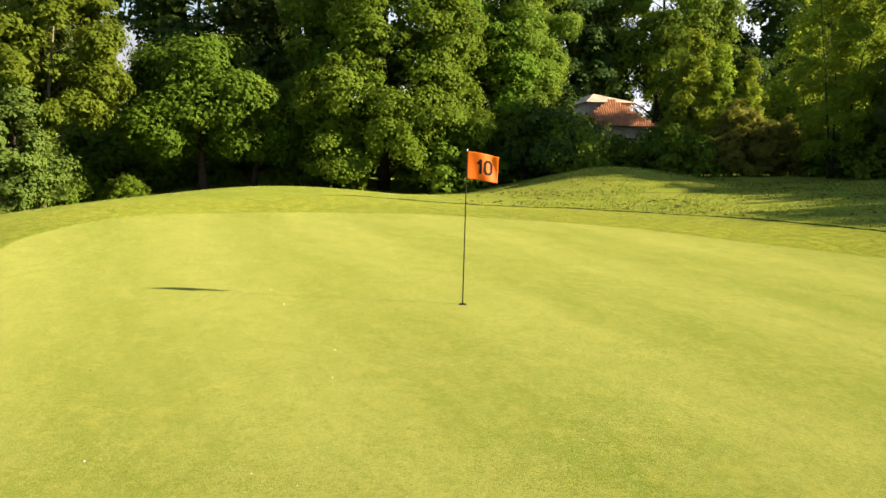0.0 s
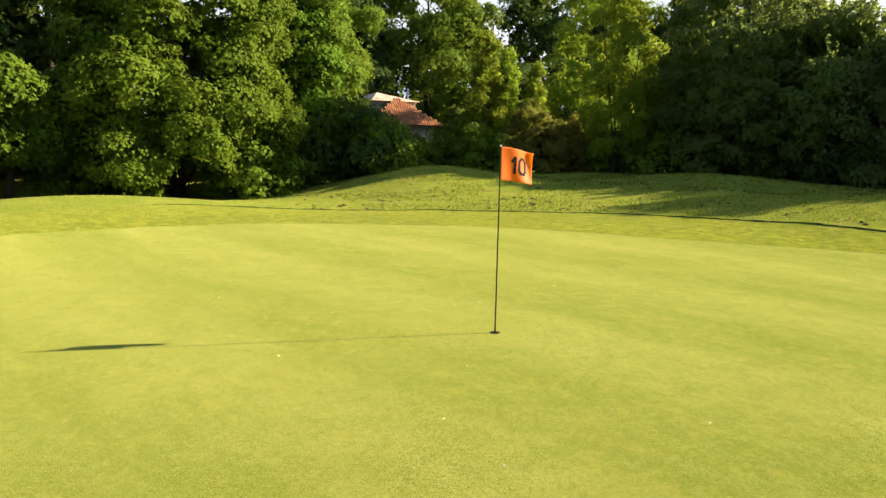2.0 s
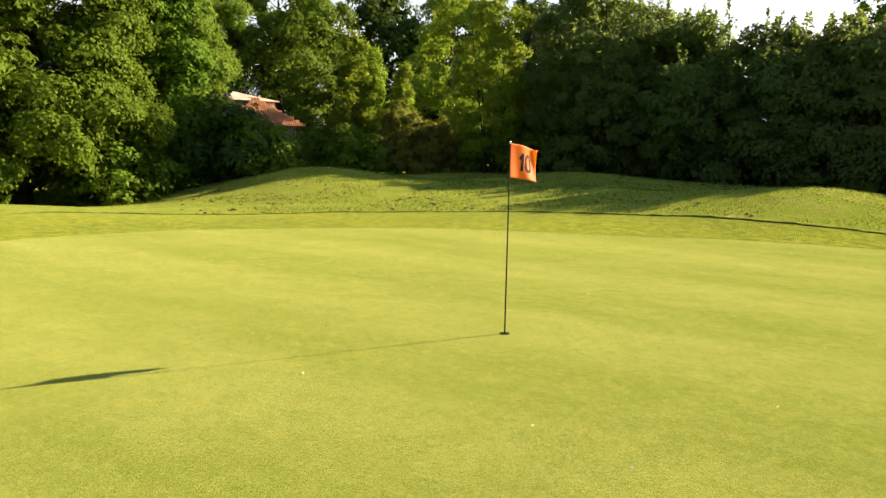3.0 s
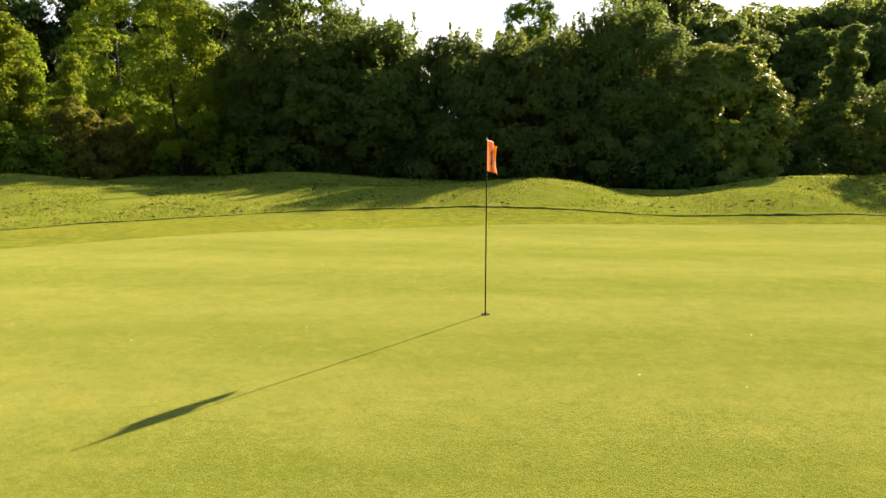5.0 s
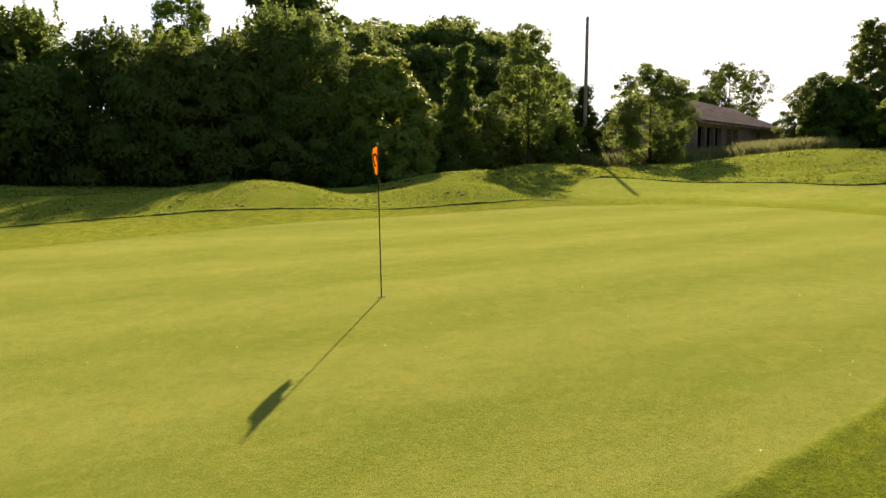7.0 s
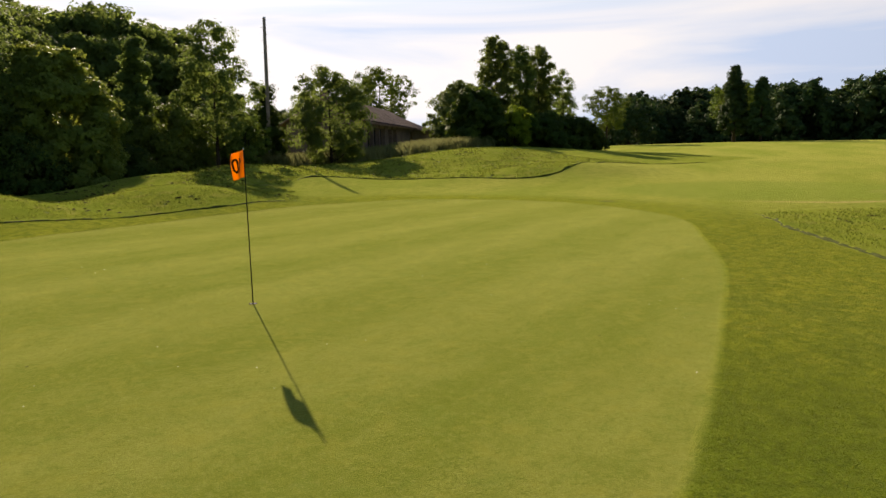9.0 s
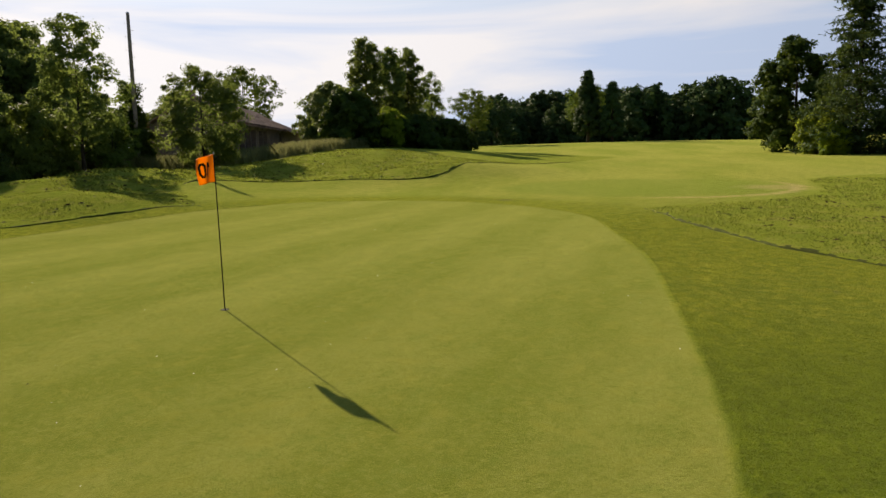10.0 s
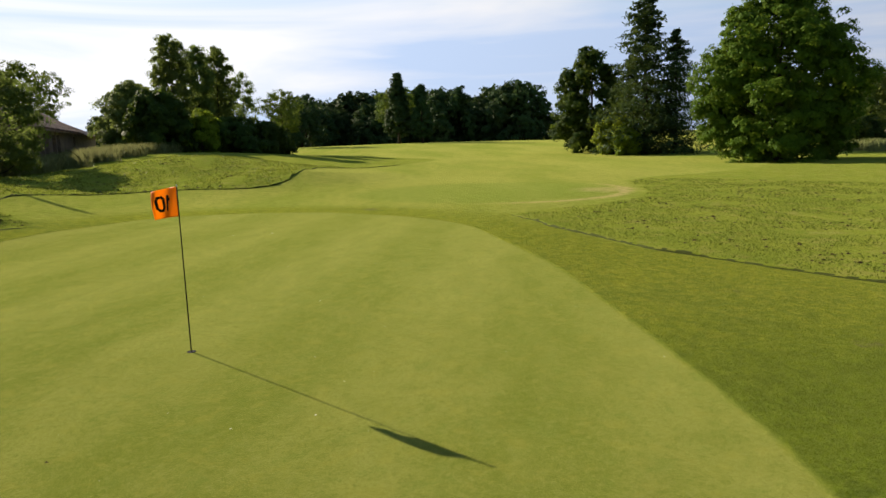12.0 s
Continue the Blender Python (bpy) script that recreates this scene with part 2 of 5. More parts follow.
def grass_material():
    """Turf of three cuts: putting green, mown apron and rough, parted by the sheet's own distances to the cutting lines."""
    m, n, l, p = shader("turf")
    pos = n.new("ShaderNodeNewGeometry").outputs["Position"]
    def dist(name):
        t = n.new("ShaderNodeAttribute")
        t.attribute_name = name
        return t.outputs["Fac"]
    wobble = noise_node(n, l, 2.2, 4, 0.6, pos)
    fine = noise_node(n, l, 24, 6, 0.72, pos)
    grit = noise_node(n, l, 90, 4, 0.7, pos)
    tuft = noise_node(n, l, 7.5, 5, 0.68, pos)
    patch = noise_node(n, l, 0.55, 5, 0.6, pos)
    big = noise_node(n, l, 0.09, 3, 0.5, pos)
    blotch = noise_node(n, l, 1.9, 6, 0.62, pos)
    edge = maths(n, l, "MULTIPLY_ADD", wobble, 0.10, -0.05)
    on_green = spread(n, l, maths(n, l, "MULTIPLY", maths(n, l, "ADD", dist("green_edge"), edge), -1.0), -0.07, 0.07)
    in_rough = spread(n, l, maths(n, l, "MULTIPLY", maths(n, l, "ADD", dist("rough_edge"), maths(n, l, "MULTIPLY", edge, 6.0)), -1.0), -0.35, 0.35)
    # mowing stripes
    sep = n.new("ShaderNodeSeparateXYZ")
    l.new(pos, sep.inputs[0])
    across = maths(n, l, "ADD", maths(n, l, "MULTIPLY", sep.outputs[0], math.cos(STRIPE_WAY)), maths(n, l, "MULTIPLY", sep.outputs[1], math.sin(STRIPE_WAY)))
    across = maths(n, l, "MULTIPLY_ADD", patch, 1.0, across)
    stripe = maths(n, l, "MULTIPLY_ADD", maths(n, l, "SINE", maths(n, l, "MULTIPLY", across, 2 * math.pi / 3.2)), 0.5, 0.5)
    drag = n.new("ShaderNodeMapping")
    drag.vector_type = "TEXTURE"
    drag.inputs["Rotation"].default_value = (0, 0, STRIPE_WAY)
    drag.inputs["Scale"].default_value = (0.8, 2.6, 1.0)
    l.new(pos, drag.inputs["Vector"])
    streak = noise_node(n, l, 1.3, 5, 0.6, drag.outputs["Vector"])
    speck = noise_node(n, l, 11, 6, 0.75, pos)
    green = blend(n, l, maths(n, l, "MULTIPLY_ADD", spread(n, l, stripe, 0.05, 0.95), 0.48, maths(n, l, "MULTIPLY_ADD", spread(n, l, streak, 0.25, 0.75), 0.5, -0.02), clamp=True), (0.100, 0.132, 0.010), (0.236, 0.240, 0.052))
    green = blend(n, l, maths(n, l, "MULTIPLY", spread(n, l, blotch, 0.45, 0.75), 0.5), green, (0.111, 0.139, 0.015))
    green = blend(n, l, maths(n, l, "MULTIPLY", spread(n, l, patch, 0.48, 0.75), 0.5), green, (0.193, 0.195, 0.040))
    green = blend(n, l, maths(n, l, "MULTIPLY", spread(n, l, speck, 0.50, 0.64), 0.40), green, (0.225, 0.235, 0.060))
    green = blend(n, l, maths(n, l, "MULTIPLY", maths(n, l, "SUBTRACT", 1.0, spread(n, l, speck, 0.36, 0.50)), 0.40), green, (0.080, 0.110, 0.011))
    green = blend(n, l, maths(n, l, "MULTIPLY", spread(n, l, fine, 0.44, 0.64), 0.36), green, (0.086, 0.114, 0.012))
    apron = blend(n, l, spread(n, l, patch, 0.3, 0.7), (0.109, 0.152, 0.007), (0.147, 0.185, 0.009))
    apron = blend(n, l, maths(n, l, "MULTIPLY", spread(n, l, tuft, 0.5, 0.7), 0.45), apron, (0.173, 0.199, 0.012))
    apron = blend(n, l, maths(n, l, "MULTIPLY", spread(n, l, fine, 0.38, 0.66), 0.65), apron, (0.063, 0.091, 0.004))
    apron = blend(n, l, maths(n, l, "MULTIPLY", spread(n, l, blotch, 0.55, 0.8), 0.35), apron, (0.167, 0.182, 0.013))
    apron = blend(n, l, maths(n, l, "MULTIPLY", spread(n, l, speck, 0.52, 0.68), 0.5), apron, (0.243, 0.274, 0.022))
    apron = blend(n, l, maths(n, l, "MULTIPLY", maths(n, l, "SUBTRACT", 1.0, spread(n, l, speck, 0.34, 0.50)), 0.55), apron, (0.080, 0.124, 0.005))
    bare = noise_node(n, l, 0.8, 6, 0.66, pos)
    apron = blend(n, l, maths(n, l, "MULTIPLY", spread(n, l, bare, 0.64, 0.74), 0.45), apron, (0.194, 0.169, 0.045))
    rough = blend(n, l, spread(n, l, patch, 0.3, 0.7), (0.118, 0.172, 0.012), (0.180, 0.218, 0.018))
    rough = blend(n, l, maths(n, l, "MULTIPLY", spread(n, l, blotch, 0.5, 0.75), 0.5), rough, (0.225, 0.228, 0.032))
    rough = blend(n, l, maths(n, l, "MULTIPLY", spread(n, l, tuft, 0.48, 0.64), 0.40), rough, (0.090, 0.125, 0.010))
    rough = blend(n, l, maths(n, l, "MULTIPLY", spread(n, l, fine, 0.4, 0.65), 0.5), rough, (0.090, 0.119, 0.009))
    thin = noise_node(n, l, 1.3, 6, 0.7, pos)
    rough = blend(n, l, maths(n, l, "MULTIPLY", spread(n, l, thin, 0.50, 0.66), 0.55), rough, (0.235, 0.205, 0.055))
    wide = noise_node(n, l, 0.22, 5, 0.6, pos)
    hue = noise_node(n, l, 3.4, 6, 0.68, pos)
    apron = blend(n, l, maths(n, l, "MULTIPLY", spread(n, l, wide, 0.48, 0.62), 0.6), apron, (0.070, 0.110, 0.010))
    apron = blend(n, l, maths(n, l, "MULTIPLY", spread(n, l, hue, 0.50, 0.66), 0.5), apron, (0.200, 0.205, 0.022))
    apron = blend(n, l, maths(n, l, "MULTIPLY", spread(n, l, grit, 0.5, 0.62), 0.6), apron, (0.045, 0.070, 0.007))
    green = blend(n, l, maths(n, l, "MULTIPLY", spread(n, l, grit, 0.48, 0.60), 0.42), green, (0.088, 0.112, 0.012))
    mote = noise_node(n, l, 60, 3, 0.7, pos)
    green = blend(n, l, maths(n, l, "MULTIPLY", spread(n, l, hue, 0.52, 0.66), 0.38), green, (0.222, 0.212, 0.034))
    green = blend(n, l, maths(n, l, "MULTIPLY", maths(n, l, "SUBTRACT", 1.0, spread(n, l, hue, 0.34, 0.47)), 0.38), green, (0.098, 0.146, 0.020))
    green = blend(n, l, maths(n, l, "MULTIPLY", spread(n, l, mote, 0.53, 0.66), 0.36), green, (0.300, 0.300, 0.085))
    apron = blend(n, l, maths(n, l, "MULTIPLY", spread(n, l, mote, 0.53, 0.64), 0.6), apron, (0.260, 0.275, 0.050))
    # apron greener and darker round this point, with lens falloff put into the colour
    turf_falloff_at = n.new("ShaderNodeVectorMath")
    turf_falloff_at.operation = "DISTANCE"
    l.new(pos, turf_falloff_at.inputs[0])
    turf_falloff_at.inputs[1].default_value = (1.0, -9.5, 0.0)
    turf_falloff = maths(n, l, "SUBTRACT", 1.0, spread(n, l, maths(n, l, "MULTIPLY_ADD", wide, 4.0, turf_falloff_at.outputs["Value"]), 4.0, 10.5))
    apron = blend(n, l, 1.0, apron, blend(n, l, turf_falloff, (1.18, 1.09, 1.05), (0.48, 0.62, 0.33)), "MULTIPLY")
    clump = noise_node(n, l, 4.6, 7, 0.8, pos)
    apron = blend(n, l, 1.0, apron, blend(n, l, spread(n, l, clump, 0.38, 0.62), (0.60, 0.72, 0.60), (1.40, 1.28, 1.28)), "MULTIPLY")
    # the fairway beyond: long soft swaths of paler and greener turf
    lay = n.new("ShaderNodeMapping")
    lay.vector_type = "TEXTURE"
    lay.inputs["Rotation"].default_value = (0, 0, radians(38))
    lay.inputs["Scale"].default_value = (26.0, 7.0, 10.0)
    l.new(pos, lay.inputs["Vector"])
    swath = noise_node(n, l, 1.0, 5, 0.6, lay.outputs["Vector"])
    away = n.new("ShaderNodeVectorMath")
    away.operation = "LENGTH"
    l.new(pos, away.inputs[0])
    fairway = blend(n, l, spread(n, l, maths(n, l, "ADD", swath, maths(n, l, "MULTIPLY_ADD", blotch, 0.35, -0.175)), 0.36, 0.62), (0.165, 0.215, 0.024), (0.310, 0.310, 0.066))
    fairway = blend(n, l, maths(n, l, "MULTIPLY", spread(n, l, tuft, 0.45, 0.65), 0.6), fairway, (0.115, 0.150, 0.018))
    broad_tuft = noise_node(n, l, 2.6, 6, 0.7, pos)
    fairway = blend(n, l, maths(n, l, "MULTIPLY", spread(n, l, broad_tuft, 0.48, 0.62), 0.6), fairway, (0.110, 0.145, 0.016))
    fairway = blend(n, l, maths(n, l, "MULTIPLY", spread(n, l, speck, 0.54, 0.66), 0.5), fairway, (0.330, 0.320, 0.090))
    apron = blend(n, l, maths(n, l, "MULTIPLY", maths(n, l, "MULTIPLY", spread(n, l, away.outputs["Value"], 10.0, 22.0), spread(n, l, dist("green_edge"), 0.8, 3.6)), 0.8), apron, fairway)
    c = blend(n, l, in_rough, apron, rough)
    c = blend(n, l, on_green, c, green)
    c = blend(n, l, maths(n, l, "MULTIPLY", spread(n, l, big, 0.35, 0.65), 0.15), c, (0.150, 0.155, 0.020))
    # the neighbouring tee-like pad of finer turf with a scuffed rim
    pad_x = maths(n, l, "MULTIPLY_ADD", sep.outputs[0], 1 / 6.3, -24.0 / 6.3)
    pad_y = maths(n, l, "MULTIPLY_ADD", sep.outputs[1], 1 / 6.6, -9.8 / 6.6)
    ring = maths(n, l, "SQRT", maths(n, l, "ADD", maths(n, l, "MULTIPLY", pad_x, pad_x), maths(n, l, "MULTIPLY", pad_y, pad_y)))
    ring = maths(n, l, "MULTIPLY_ADD", wobble, 0.06, ring)
    pad = maths(n, l, "SUBTRACT", 1.0, spread(n, l, ring, 0.80, 1.10))
    c = blend(n, l, maths(n, l, "MULTIPLY", pad, 0.5), c, (0.125, 0.180, 0.022))
    rim = maths(n, l, "MULTIPLY", spread(n, l, ring, 0.97, 1.03), maths(n, l, "SUBTRACT", 1.0, spread(n, l, ring, 1.05, 1.12)))
    rim = maths(n, l, "MULTIPLY", rim, maths(n, l, "SUBTRACT", 1.0, spread(n, l, sep.outputs[1], 4.0, 7.5)))
    c = blend(n, l, maths(n, l, "MULTIPLY", maths(n, l, "MULTIPLY", rim, spread(n, l, blotch, 0.3, 0.55)), 0.8), c, (0.36, 0.28, 0.12))
    # a worn patch of dry earth where the mower turns
    spot = n.new("ShaderNodeVectorMath")
    spot.operation = "DISTANCE"
    l.new(pos, spot.inputs[0])
    spot.inputs[1].default_value = (26.2, 4.6, 0.0)
    worn = spread(n, l, maths(n, l, "MULTIPLY_ADD", blotch, 2.4, maths(n, l, "MULTIPLY", spot.outputs["Value"], -1.0)), -0.7, 0.6)
    c = blend(n, l, maths(n, l, "MULTIPLY", worn, 0.45), c, (0.36, 0.26, 0.13))
    for sx, sy, reach in ((15.2, 9.5, 0.5), (7.3, -5.1, 0.35), (4.7, -7.2, 0.35), (8.6, -6.6, 0.3), (-9.6, 6.6, 0.3)):
        at = n.new("ShaderNodeVectorMath")
        at.operation = "DISTANCE"
        l.new(pos, at.inputs[0])
        at.inputs[1].default_value = (sx, sy, 0.0)
        scuff = spread(n, l, maths(n, l, "MULTIPLY_ADD", tuft, 1.1, maths(n, l, "MULTIPLY", at.outputs["Value"], -0.5 / reach)), 0.10, 0.45)
        c = blend(n, l, maths(n, l, "MULTIPLY", scuff, 0.75), c, (0.085, 0.072, 0.034))
    l.new(c, p.inputs["Base Color"])
    p.inputs["Roughness"].default_value = 0.9
    p.inputs["Sheen Weight"].default_value = 0.21
    p.inputs["Sheen Roughness"].default_value = 0.45
    p.inputs["Sheen Tint"].default_value = (0.70, 0.72, 0.20, 1)
    p.inputs["Specular IOR Level"].default_value = 0.0
    lumpy = maths(n, l, "MULTIPLY_ADD", tuft, maths(n, l, "ADD", maths(n, l, "MULTIPLY_ADD", in_rough, 2.6, 0.9), maths(n, l, "MULTIPLY", on_green, -0.72)), maths(n, l, "MULTIPLY", fine, maths(n, l, "MULTIPLY_ADD", on_green, -1.75, 2.1)))
    lumpy = maths(n, l, "MULTIPLY_ADD", maths(n, l, "MULTIPLY", grit, maths(n, l, "MULTIPLY_ADD", on_green, -0.45, 0.85)), 1.0, lumpy)
    bn = n.new("ShaderNodeBump")
    bn.inputs["Strength"].default_value, bn.inputs["Distance"].default_value = 0.65, 0.03
    l.new(lumpy, bn.inputs["Height"])
    l.new(bn.outputs["Normal"], p.inputs["Normal"])
    return m


GRASS = grass_material()


# ---------------------------------------------------------------- helpers for shapes
def part(name, bm, material, parent=None, label="", smooth=False):
    """Links a bmesh as one mesh object, under parent where one is given."""
    me = bpy.data.meshes.new(name)
    bm.to_mesh(me)
    bm.free()
    return part_mesh(name, me, material, parent, label, smooth)


def part_mesh(name, me, material, parent=None, label="", smooth=False):
    me.materials.append(material)
    if smooth:
        me.polygons.foreach_set("use_smooth", [True] * len(me.polygons))
    ob = new(name, me)
    ob.parent = parent
    return tagged(ob, label)


def box_bm(x0, y0, z0, x1, y1, z1, bm=None, bevel=0.0):
    bm = bm or bmesh.new()
    made = bmesh.ops.create_cube(bm, size=1.0)["verts"]
    for v in made:
        v.co = Vector(((x0 + x1) / 2 + v.co.x * (x1 - x0), (y0 + y1) / 2 + v.co.y * (y1 - y0), (z0 + z1) / 2 + v.co.z * (z1 - z0)))
    if bevel:
        bmesh.ops.bevel(bm, geom=[e for e in bm.edges if e.verts[0] in made], offset=bevel, segments=2, affect="EDGES")
    return bm


def tube(bm, points, radii, sides=8):
    """A tapered tube through the points."""
    rings = []
    points = [Vector([float(c) for c in p]) for p in points]
    for i, p in enumerate(points):
        ahead = (points[min(i + 1, len(points) - 1)] - points[max(i - 1, 0)]).normalized()
        a = ahead.orthogonal().normalized()
        b = ahead.cross(a)
        rings.append([bm.verts.new(p + float(radii[i]) * (math.cos(k * 2 * math.pi / sides) * a + math.sin(k * 2 * math.pi / sides) * b)) for k in range(sides)])
    for lo, hi in zip(rings, rings[1:]):
        # start the upper ring at the vertex nearest to the lower one's first
        s = min(range(sides), key=lambda k: (hi[k].co - lo[0].co).length)
        for k in range(sides):
            bm.faces.new((lo[k], lo[(k + 1) % sides], hi[(k + 1 + s) % sides], hi[(k + s) % sides]))
    bm.faces.new(rings[0][::-1])
    bm.faces.new(rings[-1])
    return bm


def leaves_mesh(name, where, facing, length, width, rng):
    """One mesh of many small pointed leaves, three corners each."""
    count = len(where)
    facing = facing / (np.linalg.norm(facing, axis=1, keepdims=True) + 1e-9)
    rand = rng.normal(size=(count, 3))
    u = np.cross(facing, rand)
    u /= np.linalg.norm(u, axis=1, keepdims=True) + 1e-9
    v = np.cross(facing, u)
    length = np.broadcast_to(length, (count,))[:, None]
    width = np.broadcast_to(width, (count,))[:, None]
    co = np.stack([where + u * length * 0.55, where - u * length * 0.45 + v * width * 0.5, where - u * length * 0.38 - v * width * 0.5], 1)
    me = bpy.data.meshes.new(name)
    me.vertices.add(count * 3)
    me.vertices.foreach_set("co", co.astype(np.float32).ravel())
    me.loops.add(count * 3)
    me.loops.foreach_set("vertex_index", np.arange(count * 3, dtype=np.int32))
    me.polygons.add(count)
    me.polygons.foreach_set("loop_start", np.arange(count, dtype=np.int32) * 3)
    me.update(calc_edges=True)
    return me


# ---------------------------------------------------------------- the lie of the land
# mounds and hollows: x, y, height, and the reach along x and y
NEAR_MOUNDS = [
    (-22.8, 6.6, 1.18, 4.1, 3.1), (-18.1, 17.8, 0.38, 2.6, 2.3), (-4.7, 15.4, 0.90, 2.6, 2.6), (1.7, 17.0, 0.80, 2.5, 2.5),
    (-10.6, 12.7, 0.38, 4.8, 2.2), (7.7, 30.3, 1.12, 3.5, 6.7), (-16.5, -7.4, 1.75, 5.5, 5.3), (-7.9, -9.4, 0.39, 3.2, 2.2),
    (-12.7, 5.9, 0.43, 6.4, 6.9), (-18.3, -11.2, -1.58, 7.0, 10.6), (-26.5, 19.0, 0.83, 10.7, 7.5), (-10.3, 23.7, 0.40, 7.7, 5.1),
    (2.0, 24.6, 0.74, 2.4, 2.4), (-5.7, 18.8, -0.38, 3.1, 2.4), (-1.0, 15.6, -0.36, 1.4, 1.9)]
FAR_MOUNDS = [
    (27.0, 35.3, 1.60, 6.2, 5.7), (25.2, 23.8, 0.65, 5.2, 2.4), (13.9, 40.4, 0.50, 5.4, 7.2), (39.6, 56.3, 1.58, 12.7, 11.0),
    (122.1, 89.1, 1.60, 57.3, 44.1), (20.4, -8.1, -0.43, 11.7, 5.9), (59.8, 25.1, -0.24, 25.7, 16.2), (80.0, 60.0, -0.21, 22.0, 18.0)]


def land(x, y):
    """Height of the turf, for numbers or arrays."""
    z = 0.0 * x
    for mx, my, h, sx, sy in NEAR_MOUNDS + FAR_MOUNDS:
        z = z + h * np.exp(-(((x - mx) / sx) ** 2 + ((y - my) / sy) ** 2) / 2)
    far = np.clip((np.hypot(x - 60, y - 40) - 120) / 200, 0, 1)
    return z + 1.6 * far * far * (3 - 2 * far)


def curve_through(points, closed, steps=8):
    """A smooth line through the points."""
    pts = [np.array(p, float) for p in points]
    n = len(pts)
    out = []
    for i in range(n if closed else n - 1):
        p0, p1, p2, p3 = (pts[(i + k) % n] if closed else pts[min(max(i + k, 0), n - 1)] for k in (-1, 0, 1, 2))
        for s in range(steps):
            t = s / steps
            out.append(0.5 * (2 * p1 + (p2 - p0) * t + (2 * p0 - 5 * p1 + 4 * p2 - p3) * t * t + (3 * p1 - p0 - 3 * p2 + p3) * t ** 3))
    if not closed:
        out.append(pts[-1])
    return np.array(out)


def distance_inside(x, y, ring):
    """Distance to a closed line, below zero inside it."""
    best = np.full(x.shape, 1e9)
    inside = np.zeros(x.shape, bool)
    for (ax, ay), (bx, by) in zip(ring, np.roll(ring, -1, axis=0)):
        dx, dy = bx - ax, by - ay
        t = np.clip(((x - ax) * dx + (y - ay) * dy) / (dx * dx + dy * dy + 1e-12), 0, 1)
        best = np.minimum(best, np.hypot(x - ax - t * dx, y - ay - t * dy))
        if abs(dy) > 1e-12:
            inside ^= ((ay > y) != (by > y)) & (x < ax + (y - ay) / dy * dx)
    return np.where(inside, -best, best)


GREEN_LINE = curve_through([(-10.1, -1.6), (-9.5, 1.5), (-7.9, 4.1), (-5.7, 6.4), (-3.1, 9.0), (0.4, 11.3), (3.2, 12.6), (6.4, 14.1), (10.0, 14.8), (12.5, 13.0), (13.7, 10.6),
                            (13.8, 7.8), (13.4, 5.4), (12.4, 3.4), (10.5, 1.3), (7.95, -1.35), (5.4, -3.4), (2.4, -5.7), (0.3, -7.1), (-1.8, -8.1), (-4.4, -8.6), (-7.0, -7.6), (-9.0, -5.2)], True)
LIP_BACK = curve_through([(-4.0, -10.4), (-7.3, -9.6), (-10.6, -7.4), (-12.9, -4.5), (-13.8, -1.2), (-13.0, 2.6), (-11.4, 5.0), (-9.0, 8.1), (-5.9, 10.0), (-3.5, 11.0),
                          (-1.3, 12.0), (0.3, 12.7), (2.8, 13.5), (5.8, 15.1)], False)
LIP_FAR = curve_through([(7.4, 21.4), (8.8, 23.5), (12.6, 25.5), (16.3, 25.0), (19.6, 21.4), (23.5, 22.0), (29.0, 26.0), (35.0, 30.0), (48.0, 32.5)], False)
LIP_SIDE = curve_through([(8.6, -10.0), (9.2, -7.2), (9.9, -5.6), (10.5, -4.0), (11.1, -2.3), (12.7, 0.2), (15.5, 3.7)], False)
ROUGH_BACK = np.vstack([LIP_BACK, [(6.8, 18.5)], LIP_FAR, [(60, 36), (60, 300), (-300, 300), (-300, -200), (-4, -200)]])
ROUGH_SIDE = np.vstack([LIP_SIDE, [(17.4, 3.5), (20.0, 2.4), (23.0, 2.0), (26.0, 2.5), (29.0, 4.2), (32.0, 5.6), (35.5, 5.2), (39.0, 3.0), (45.0, 1.2), (53.0, 1.8), (62, -2.0), (80, -4), (300, -30), (300, -200), (8, -200)]])


def ground_sheet():
    def ticks(lo, hi, step):
        mid = np.arange(lo, hi, step)
        grow = np.cumsum(step * 1.13 ** np.arange(1, 62))
        grow = grow[grow < 2600]
        return np.concatenate([lo - grow[::-1], mid, hi - step + grow])
    xs, ys = ticks(-30, 34, 0.4), ticks(-14, 46, 0.4)
    x, y = (a.ravel() for a in np.meshgrid(xs, ys))
    z = land(x, y)
    w, h = len(xs), len(ys)
    i = (np.arange(h - 1)[:, None] * w + np.arange(w - 1)).ravel()
    quads = np.stack([i, i + 1, i + w + 1, i + w], 1)
    me = bpy.data.meshes.new("ground")
    me.vertices.add(len(x))
    me.vertices.foreach_set("co", np.stack([x, y, z], 1).astype(np.float32).ravel())
    me.loops.add(quads.size)
    me.loops.foreach_set("vertex_index", quads.astype(np.int32).ravel())
    me.polygons.add(len(quads))
    me.polygons.foreach_set("loop_start", np.arange(len(quads), dtype=np.int32) * 4)
    me.update(calc_edges=True)
    me.polygons.foreach_set("use_smooth", np.ones(len(quads), bool))
    d_green = distance_inside(x, y, GREEN_LINE)
    d_rough = np.minimum(distance_inside(x, y, ROUGH_BACK), distance_inside(x, y, ROUGH_SIDE))
    for name, d in (("green_edge", d_green), ("rough_edge", d_rough)):
        me.attributes.new(name, "FLOAT", "POINT").data.foreach_set("value", np.clip(d, -50, 50).astype(np.float32))
    ob = part_mesh("ground", me, GRASS)
    return tagged(ob, "yellow-green mown golf turf with putting green, apron and rough", "grass", kind="structure")


ground = ground_sheet()


